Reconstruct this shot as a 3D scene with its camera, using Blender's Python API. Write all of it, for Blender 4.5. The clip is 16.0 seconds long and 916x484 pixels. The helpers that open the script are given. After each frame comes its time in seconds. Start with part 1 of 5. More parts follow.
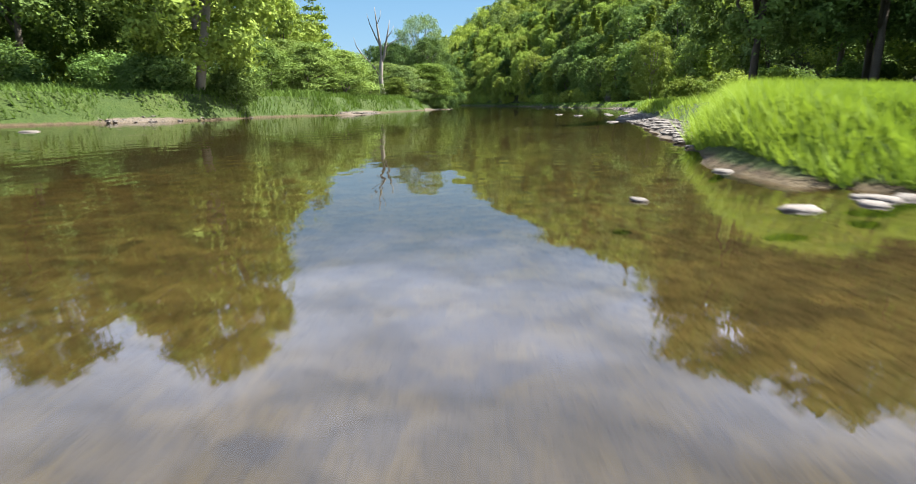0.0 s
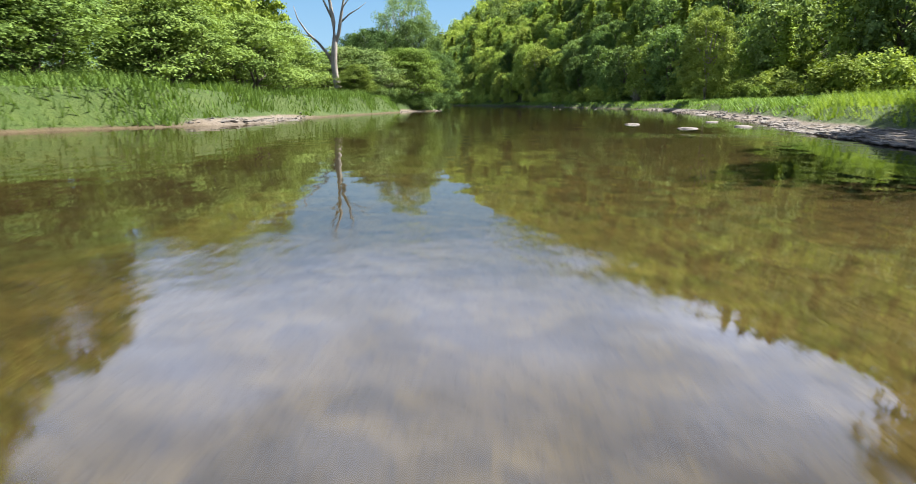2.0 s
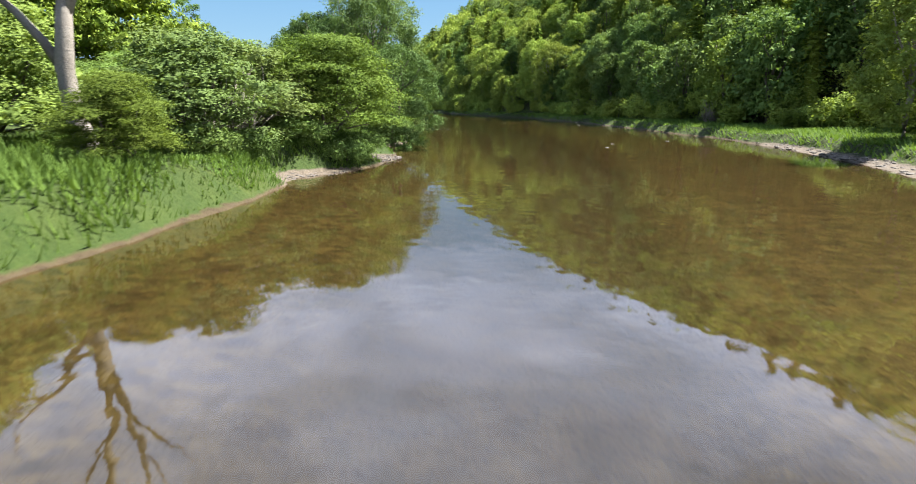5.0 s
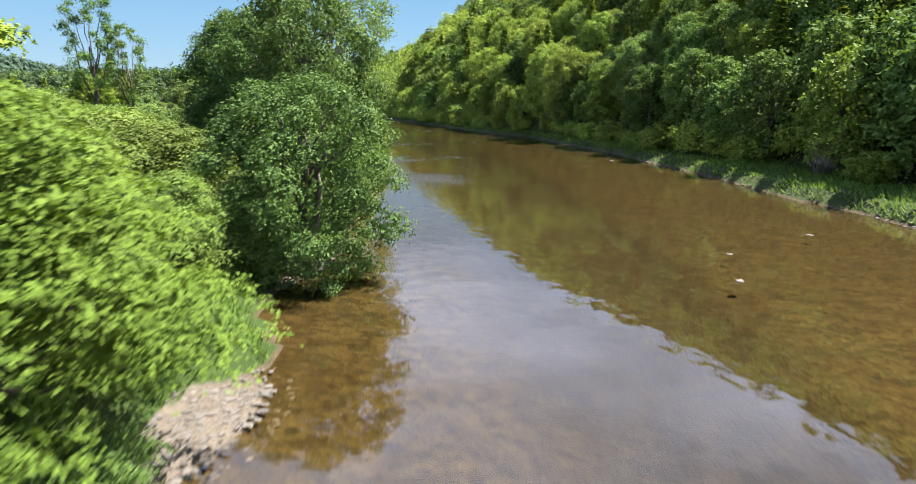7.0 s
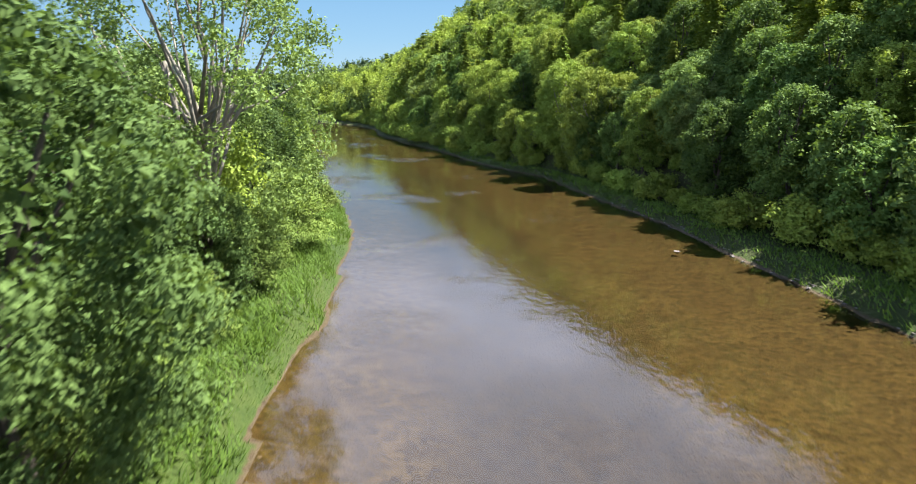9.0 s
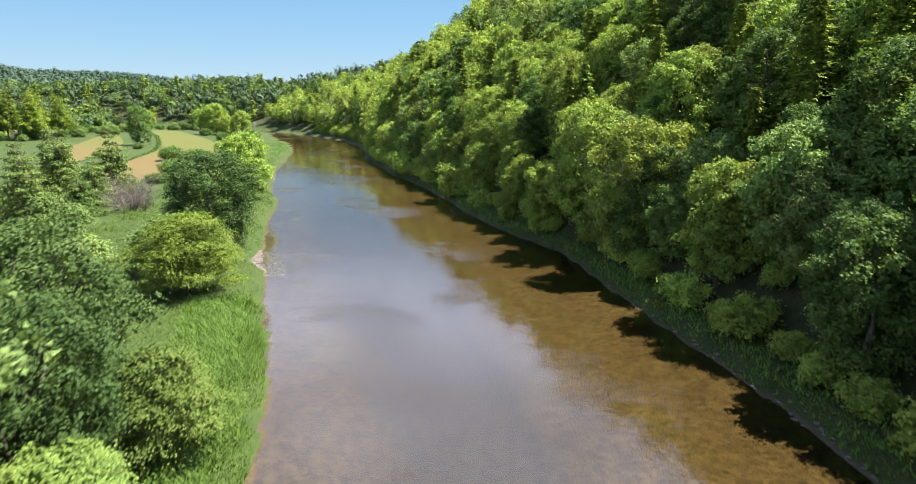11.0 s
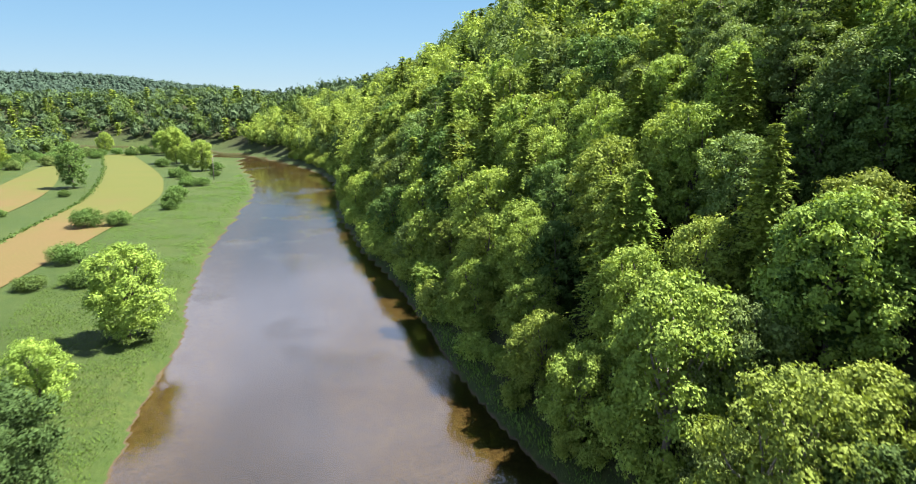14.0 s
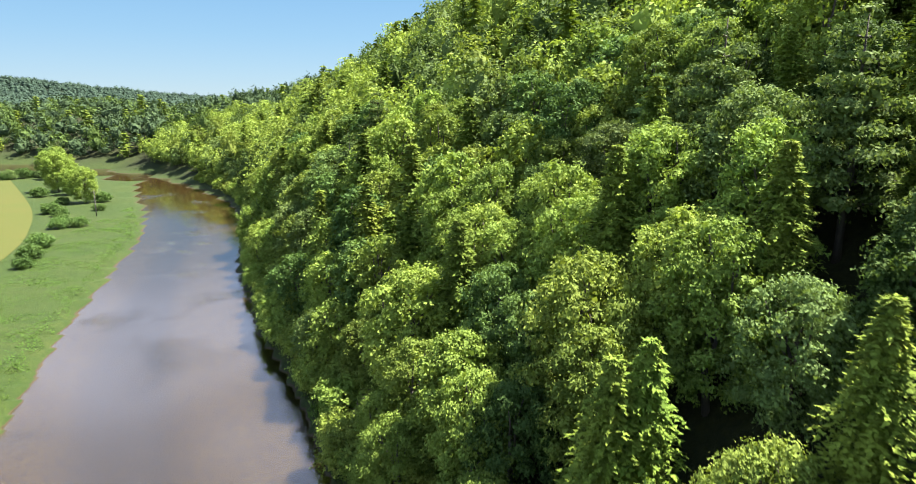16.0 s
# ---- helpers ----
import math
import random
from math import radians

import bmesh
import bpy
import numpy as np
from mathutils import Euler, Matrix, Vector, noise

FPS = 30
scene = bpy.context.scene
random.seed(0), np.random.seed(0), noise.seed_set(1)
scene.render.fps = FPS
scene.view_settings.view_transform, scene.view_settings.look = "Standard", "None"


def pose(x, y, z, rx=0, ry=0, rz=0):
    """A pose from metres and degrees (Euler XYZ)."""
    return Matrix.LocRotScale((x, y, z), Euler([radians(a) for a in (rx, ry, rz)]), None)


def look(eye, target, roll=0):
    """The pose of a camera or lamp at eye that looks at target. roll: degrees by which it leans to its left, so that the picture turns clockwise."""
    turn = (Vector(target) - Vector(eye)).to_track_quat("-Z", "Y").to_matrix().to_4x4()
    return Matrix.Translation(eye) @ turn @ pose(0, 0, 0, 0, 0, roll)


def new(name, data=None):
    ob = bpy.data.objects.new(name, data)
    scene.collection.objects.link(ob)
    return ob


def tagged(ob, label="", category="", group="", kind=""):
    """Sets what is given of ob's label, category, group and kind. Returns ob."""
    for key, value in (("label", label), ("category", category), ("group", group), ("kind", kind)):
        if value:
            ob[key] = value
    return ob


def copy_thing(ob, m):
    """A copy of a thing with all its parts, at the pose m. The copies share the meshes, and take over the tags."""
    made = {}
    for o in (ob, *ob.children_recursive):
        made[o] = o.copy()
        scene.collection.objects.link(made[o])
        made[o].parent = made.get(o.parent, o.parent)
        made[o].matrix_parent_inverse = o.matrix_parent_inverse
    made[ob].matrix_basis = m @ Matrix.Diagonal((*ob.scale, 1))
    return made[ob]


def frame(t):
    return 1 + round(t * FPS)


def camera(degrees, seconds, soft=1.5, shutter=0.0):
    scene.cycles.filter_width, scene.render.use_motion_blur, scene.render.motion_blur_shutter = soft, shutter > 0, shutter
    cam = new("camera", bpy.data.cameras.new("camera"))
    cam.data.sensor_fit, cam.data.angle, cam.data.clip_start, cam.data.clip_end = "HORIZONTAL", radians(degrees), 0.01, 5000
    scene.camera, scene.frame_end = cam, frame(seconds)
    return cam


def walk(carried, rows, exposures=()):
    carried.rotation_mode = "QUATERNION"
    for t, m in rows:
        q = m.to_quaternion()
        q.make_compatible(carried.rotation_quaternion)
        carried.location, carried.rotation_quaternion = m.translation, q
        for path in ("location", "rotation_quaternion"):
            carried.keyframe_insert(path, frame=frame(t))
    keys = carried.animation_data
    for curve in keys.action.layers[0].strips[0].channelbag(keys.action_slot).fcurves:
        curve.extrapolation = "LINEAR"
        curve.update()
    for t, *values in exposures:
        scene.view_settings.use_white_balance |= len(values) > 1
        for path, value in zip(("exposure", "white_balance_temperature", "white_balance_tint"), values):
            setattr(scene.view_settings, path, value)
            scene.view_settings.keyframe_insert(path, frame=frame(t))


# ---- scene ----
cam = camera(70.3, 16.0, soft=0.9, shutter=0.28)
METRES, EYE, TILT, LEAN, TURN = 240.0, 1.0, -12.0, 0.0, 0.0
ROWS = [
    (0.0, 0.0, 0.0, 0.0, 0.0, 0.0, 0.0),
    (0.5, 0.001, 0.0316, 0.0066, -0.04, -0.01, -0.03),
    (1.0, 0.0021, 0.0628, 0.013, -0.08, -0.02, -0.05),
    (1.5, 0.0031, 0.0939, 0.0195, -0.11, -0.02, -0.04),
    (2.0, 0.0046, 0.1247, 0.0264, -0.11, -0.03, -0.04),
    (2.5, 0.0061, 0.1556, 0.0339, -0.12, -0.04, -0.03),
    (3.0, 0.0076, 0.1861, 0.0421, -0.12, -0.06, 0.03),
    (3.5, 0.0092, 0.2154, 0.0505, -0.12, -0.07, 0.02),
    (6.0, 0.0123, 0.3635, 0.0961, -0.48, -0.1, -0.2),
    (6.5, 0.0136, 0.3938, 0.1069, -0.47, -0.11, -0.17),
    (7.0, 0.0149, 0.4241, 0.118, -0.49, -0.13, -0.2),
    (7.5, 0.0162, 0.4543, 0.1294, -0.48, -0.13, -0.16),
    (8.0, 0.0175, 0.4844, 0.1411, -0.47, -0.13, -0.15),
    (8.5, 0.0186, 0.5139, 0.1535, -0.49, -0.15, -0.21),
    (9.0, 0.0195, 0.5431, 0.1665, -0.51, -0.16, -0.22),
    (9.5, 0.0207, 0.5721, 0.1796, -0.51, -0.17, -0.17),
    (10.0, 0.0219, 0.6011, 0.1927, -0.51, -0.17, -0.14),
    (12.5, 0.0277, 0.7408, 0.2648, -0.64, -0.19, -0.44),
    (13.0, 0.0288, 0.7677, 0.2796, -0.66, -0.2, -0.45),
    (13.5, 0.03, 0.794, 0.2942, -0.67, -0.23, -0.45),
    (14.0, 0.0312, 0.8201, 0.308, -1.1, -0.23, -0.35),
    (14.5, 0.0331, 0.8465, 0.3209, -2.88, -0.21, 0.0),
    (15.0, 0.0359, 0.8729, 0.3341, -4.26, -0.19, 0.3),
    (15.5, 0.0392, 0.8993, 0.348, -5.63, -0.21, 0.57),
    (16.0, 0.043, 0.9253, 0.3622, -6.96, -0.23, 0.89),
]

EXPOSURE = [(0.0, 2.6), (16.0, 2.6)]
walk(cam, [(t, pose(0, 0, EYE, TILT, LEAN, TURN) @ pose(METRES * x, METRES * y, METRES * z, 90 + pitch, roll, yaw)) for t, x, y, z, yaw, pitch, roll in ROWS], EXPOSURE)

# ---- light ----
SUN_WAY = Vector((0.46, 0.17, 0.87)).normalized()
sun = new("sun", bpy.data.lights.new("sun", "SUN"))
sun.data.energy, sun.data.angle, sun.data.color = 5.0, radians(0.55), (1.0, 0.95, 0.86)
sun.matrix_basis = look(SUN_WAY * 200, (0, 0, 0))


def nodes_of(tree):
    """Short makers for a node tree: n(type, **settings) and w(out, in)."""
    def n(kind, **kw):
        node = tree.nodes.new(kind)
        for key, value in kw.items():
            if key in node.inputs:
                node.inputs[key].default_value = value
        return node

    def w(a, b):
        tree.links.new(a, b)
    return n, w


def ramp_of(node, stops):
    el = node.color_ramp.elements
    while len(el) < len(stops):
        el.new(0.5)
    for e, (p, c) in zip(el, stops):
        e.position, e.color = p, (*c, 1) if len(c) == 3 else c
    return node


def math_node(n, w, op, a, b):
    m = n("ShaderNodeMath")
    m.operation = op
    for i, v in enumerate((a, b)):
        if isinstance(v, (int, float)):
            m.inputs[i].default_value = v
        else:
            w(v, m.inputs[i])
    return m.outputs[0]


world = bpy.data.worlds.new("sky")
scene.world = world
world.use_nodes = True
world.node_tree.nodes.clear()
n, w = nodes_of(world.node_tree)
sky = n("ShaderNodeTexSky")
sky.sky_type, sky.sun_disc = "NISHITA", False
sky.sun_elevation, sky.sun_rotation = math.asin(SUN_WAY.z), math.atan2(SUN_WAY.x, SUN_WAY.y)
sky.air_density, sky.dust_density, sky.ozone_density, sky.altitude = 1.0, 0.05, 1.8, 1000
coords = n("ShaderNodeTexCoord")
split = n("ShaderNodeSeparateXYZ")
w(coords.outputs["Generated"], split.inputs[0])
# a sheet of thin cloud seen in plan: the way divided by its height
high = math_node(n, w, "MAXIMUM", split.outputs[2], 0.06)
plan = n("ShaderNodeCombineXYZ")
w(math_node(n, w, "DIVIDE", split.outputs[0], high), plan.inputs[0])
w(math_node(n, w, "DIVIDE", split.outputs[1], high), plan.inputs[1])
cloud = n("ShaderNodeTexNoise", Scale=1.1, Detail=6.0, Roughness=0.55, Distortion=0.4)
w(plan.outputs[0], cloud.inputs["Vector"])
cover = ramp_of(n("ShaderNodeValToRGB"), [(0.28, (0.15, 0.15, 0.15)), (0.72, (1, 1, 1))])
w(cloud.outputs["Fac"], cover.inputs[0])
lift = n("ShaderNodeMapRange")
lift.interpolation_type = "SMOOTHSTEP"
lift.inputs["From Min"].default_value, lift.inputs["From Max"].default_value = 0.165, 0.33
w(split.outputs[2], lift.inputs[0])
thin_out = n("ShaderNodeMapRange")
thin_out.interpolation_type = "SMOOTHSTEP"
for key, v in (("From Min", 0.58), ("From Max", 0.85), ("To Min", 1.0), ("To Max", 0.12)):
    thin_out.inputs[key].default_value = v
w(split.outputs[2], thin_out.inputs[0])
amount = math_node(n, w, "MULTIPLY", math_node(n, w, "MULTIPLY", cover.outputs[0], lift.outputs[0]), thin_out.outputs[0])
mix = n("ShaderNodeMix")
mix.data_type = "RGBA"
w(amount, mix.inputs[0])
tint = n("ShaderNodeMix")
tint.data_type, tint.blend_type = "RGBA", "MULTIPLY"
tint.inputs[0].default_value, tint.inputs[7].default_value = 1.0, (0.285, 0.36, 0.43, 1)
w(sky.outputs[0], tint.inputs[6])
# summer haze near the horizon: pale at the bottom, clear blue above
veil = ramp_of(n("ShaderNodeValToRGB"), [(0.0, (0.62, 0.82, 1.0)), (0.09, (0.42, 0.72, 1.0)), (0.21, (0.25, 0.58, 0.96)), (0.45, (0.17, 0.40, 0.76))])
w(split.outputs[2], veil.inputs[0])
hazy = n("ShaderNodeMix")
hazy.data_type, hazy.blend_type = "RGBA", "MULTIPLY"
hazy.inputs[0].default_value, hazy.inputs[7].default_value = 1.0, (3.15, 3.15, 3.15, 1)
w(veil.outputs[0], hazy.inputs[6])
air = n("ShaderNodeMix")
air.data_type, air.inputs[0].default_value = "RGBA", 0.7
w(tint.outputs[2], air.inputs[6])
w(hazy.outputs[2], air.inputs[7])
w(air.outputs[2], mix.inputs[6])
mix.inputs[7].default_value = (7.1, 8.2, 11.2, 1)
back = n("ShaderNodeBackground", Strength=0.05)
w(mix.outputs[2], back.inputs[0])
out = n("ShaderNodeOutputWorld")
w(back.outputs[0], out.inputs[0])


# ---- materials ----
def material(name):
    m = bpy.data.materials.new(name)
    m.use_nodes = True
    m.node_tree.nodes.clear()
    n, w = nodes_of(m.node_tree)
    end = n("ShaderNodeOutputMaterial")
    return m, n, w, end


def blend(n, w, fac, a, b, how="MIX"):
    x = n("ShaderNodeMix")
    x.data_type, x.blend_type = "RGBA", how
    for slot, v in ((0, fac), (6, a), (7, b)):
        if isinstance(v, (int, float)):
            x.inputs[slot].default_value = v
        elif isinstance(v, tuple):
            x.inputs[slot].default_value = (*v, 1)
        else:
            w(v, x.inputs[slot])
    return x.outputs[2]


def noise_fac(n, w, scale, detail=4.0, coord=None, rough=0.55, stops=None):
    t = n("ShaderNodeTexNoise", Scale=scale, Detail=detail, Roughness=rough)
    if coord is not None:
        w(coord, t.inputs["Vector"])
    if stops:
        r = n("ShaderNodeMapRange")
        r.inputs["From Min"].default_value, r.inputs["From Max"].default_value = stops
        w(t.outputs["Fac"], r.inputs[0])
        return r.outputs[0]
    return t.outputs["Fac"]


def leaf_material(name, dark, light, tip, glow=0.25, rough=0.75):
    """Leaves: two greens by leaf, a third by tree and by patch; they let some light through."""
    m, n, w, end = material(name)
    geo, info = n("ShaderNodeNewGeometry"), n("ShaderNodeObjectInfo")
    a = blend(n, w, geo.outputs["Random Per Island"], dark, light)
    patch = noise_fac(n, w, 0.35, 3.0, geo.outputs["Position"], stops=(0.35, 0.65))
    b = blend(n, w, math_node(n, w, "MULTIPLY", patch, 0.55), a, tip)
    hue = n("ShaderNodeHueSaturation")
    w(b, hue.inputs["Color"])
    shift = n("ShaderNodeMapRange")
    shift.inputs["To Min"].default_value, shift.inputs["To Max"].default_value = 0.482, 0.503
    w(info.outputs["Random"], shift.inputs[0])
    w(shift.outputs[0], hue.inputs["Hue"])
    value = n("ShaderNodeMapRange")
    value.inputs["To Min"].default_value, value.inputs["To Max"].default_value = 0.74, 1.22
    w(math_node(n, w, "FRACT", math_node(n, w, "MULTIPLY", info.outputs["Random"], 7.31), 0.0), value.inputs[0])
    w(value.outputs[0], hue.inputs["Value"])
    bsdf = n("ShaderNodeBsdfPrincipled", Roughness=rough)
    bsdf.inputs["Specular IOR Level"].default_value = 0.06
    w(hue.outputs[0], bsdf.inputs["Base Color"])
    thin = n("ShaderNodeBsdfTranslucent")
    w(blend(n, w, 1.0, hue.outputs[0], (1.2, 1.2, 0.65), "MULTIPLY"), thin.inputs[0])
    ms = n("ShaderNodeMixShader", Fac=glow)
    w(bsdf.outputs[0], ms.inputs[1])
    w(thin.outputs[0], ms.inputs[2])
    w(ms.outputs[0], end.inputs[0])
    return m


LEAF = leaf_material("leaf_green", (0.075, 0.121, 0.022), (0.167, 0.250, 0.050), (0.212, 0.284, 0.053))
LEAF_PALE = leaf_material("leaf_pale", (0.078, 0.119, 0.022), (0.165, 0.229, 0.046), (0.177, 0.237, 0.044))
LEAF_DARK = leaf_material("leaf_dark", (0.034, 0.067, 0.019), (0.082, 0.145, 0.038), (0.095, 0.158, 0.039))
LEAF_DEEP = leaf_material("leaf_deep", (0.024, 0.050, 0.016), (0.059, 0.107, 0.033), (0.068, 0.117, 0.034))
LEAF_GREY = leaf_material("leaf_grey", (0.063, 0.099, 0.031), (0.127, 0.187, 0.059), (0.110, 0.171, 0.043))
LEAF_YELLOW = leaf_material("leaf_yellow", (0.038, 0.065, 0.011), (0.091, 0.143, 0.023), (0.103, 0.151, 0.023))
NEEDLE = leaf_material("needle", (0.049, 0.081, 0.012), (0.115, 0.179, 0.027), (0.166, 0.217, 0.030), glow=0.18)
GRASS_BRIGHT = leaf_material("bright_grass_blade", (0.070, 0.118, 0.015), (0.120, 0.182, 0.026), (0.130, 0.188, 0.028), glow=0.3)
GRASS = leaf_material("grass_blade", (0.037, 0.074, 0.013), (0.078, 0.132, 0.022), (0.078, 0.131, 0.034), glow=0.28)
LEAF_THORN = leaf_material("leaf_thorn", (0.046, 0.081, 0.019), (0.101, 0.161, 0.039), (0.123, 0.178, 0.039))
# far leaves: the blue-grey haze of distance is put into these two colours
LEAF_FAR_HAZED = leaf_material("leaf_far_hazed", (0.021, 0.037, 0.018), (0.048, 0.075, 0.034), (0.056, 0.085, 0.035), glow=0.1, rough=0.8)
LEAF_HAZE_BLUE = leaf_material("leaf_haze_blue", (0.024, 0.043, 0.032), (0.040, 0.064, 0.046), (0.045, 0.070, 0.048), glow=0.05, rough=0.9)




def rough_material(name, a, b, scale, rough=0.85, bump=0.3, c=None, fine=None):
    """Bark, stone, soil: two colours in large patches, a third in fine grain, and relief."""
    m, n, w, end = material(name)
    geo, info = n("ShaderNodeNewGeometry"), n("ShaderNodeObjectInfo")
    col = blend(n, w, noise_fac(n, w, scale, 5.0, geo.outputs["Position"], stops=(0.3, 0.7)), a, b)
    grain = noise_fac(n, w, fine or scale * 9, 5.0, geo.outputs["Position"], stops=(0.42, 0.72))
    col = blend(n, w, math_node(n, w, "MULTIPLY", grain, 0.6), col, c or tuple(v * 0.45 for v in a))
    tone = n("ShaderNodeMapRange")
    tone.inputs["To Min"].default_value, tone.inputs["To Max"].default_value = 0.75, 1.2
    w(math_node(n, w, "FRACT", math_node(n, w, "ADD", geo.outputs["Random Per Island"], info.outputs["Random"]), 0.0), tone.inputs[0])
    hue = n("ShaderNodeHueSaturation")
    w(col, hue.inputs["Color"])
    w(tone.outputs[0], hue.inputs["Value"])
    bsdf = n("ShaderNodeBsdfPrincipled", Roughness=rough)
    w(hue.outputs[0], bsdf.inputs["Base Color"])
    bp = n("ShaderNodeBump", Strength=bump, Distance=0.05)
    w(grain, bp.inputs["Height"])
    w(bp.outputs[0], bsdf.inputs["Normal"])
    w(bsdf.outputs[0], end.inputs[0])
    return m


BARK = rough_material("bark", (0.0434, 0.0341, 0.0248), (0.0744, 0.0620, 0.0496), 1.5)
BARK_PALE = rough_material("bark_pale", (0.1860, 0.1736, 0.1488), (0.1054, 0.0899, 0.0682), 1.2)
DEADWOOD = rough_material("dead_wood", (0.1674, 0.1519, 0.1333), (0.1054, 0.0899, 0.0744), 1.1, fine=14.0)
STONE = rough_material("river_stone", (0.0961, 0.0837, 0.0744), (0.0620, 0.0533, 0.0471), 0.8, fine=20.0)
RED_ROCK = rough_material("red_rock", (0.0806, 0.0465, 0.0341), (0.1054, 0.0713, 0.0558), 0.5, bump=0.8, fine=4.0)
TWIG = rough_material("twig", (0.0806, 0.0651, 0.0570), (0.1054, 0.0868, 0.0744), 2.0)


def field_material():
    """Bare tan soil that turns to a sprouting yellow-green crop towards the far end, with faint drill rows."""
    m, n, w, end = material("field_soil")
    pos = n("ShaderNodeNewGeometry").outputs["Position"]
    split = n("ShaderNodeSeparateXYZ")
    w(pos, split.inputs[0])
    big = noise_fac(n, w, 0.045, 5.0, pos, 0.6, stops=(0.3, 0.7))
    fine = noise_fac(n, w, 1.3, 5.0, pos, 0.65, stops=(0.3, 0.7))
    rows = n("ShaderNodeTexWave", Scale=0.32, Distortion=3.0, Detail=2.0)
    rows.inputs["Detail Scale"].default_value = 0.6
    turned = n("ShaderNodeMapping")
    turned.inputs["Rotation"].default_value = (0, 0, radians(27))
    w(pos, turned.inputs[0])
    w(turned.outputs[0], rows.inputs["Vector"])
    soil = blend(n, w, big, (0.0837, 0.0533, 0.0248), (0.0744, 0.0558, 0.0223))
    soil = blend(n, w, math_node(n, w, "MULTIPLY", fine, 0.5), soil, (0.0589, 0.0484, 0.0161))
    crop = blend(n, w, big, (0.0434, 0.0608, 0.0112), (0.0558, 0.0620, 0.0136))
    crop = blend(n, w, math_node(n, w, "MULTIPLY", fine, 0.4), crop, (0.0620, 0.0546, 0.0186))
    grown = n("ShaderNodeMapRange")
    grown.interpolation_type = "SMOOTHSTEP"
    grown.inputs["From Min"].default_value, grown.inputs["From Max"].default_value = 395, 475
    lean = math_node(n, w, "ADD", split.outputs[1], math_node(n, w, "MULTIPLY", big, 60))
    w(math_node(n, w, "ADD", lean, math_node(n, w, "MULTIPLY", math_node(n, w, "ADD", split.outputs[0], 120), 0.9)), grown.inputs[0])
    col = blend(n, w, math_node(n, w, "MAXIMUM", math_node(n, w, "MULTIPLY", grown.outputs[0], 0.95), 0.10), soil, crop)
    col = blend(n, w, math_node(n, w, "MULTIPLY", rows.outputs["Fac"], 0.22), col, (0.0465, 0.0384, 0.0136))
    bsdf = n("ShaderNodeBsdfPrincipled", Roughness=0.95)
    bsdf.inputs["Specular IOR Level"].default_value = 0.1
    w(col, bsdf.inputs["Base Color"])
    w(bsdf.outputs[0], end.inputs[0])
    return m


FIELD = field_material()


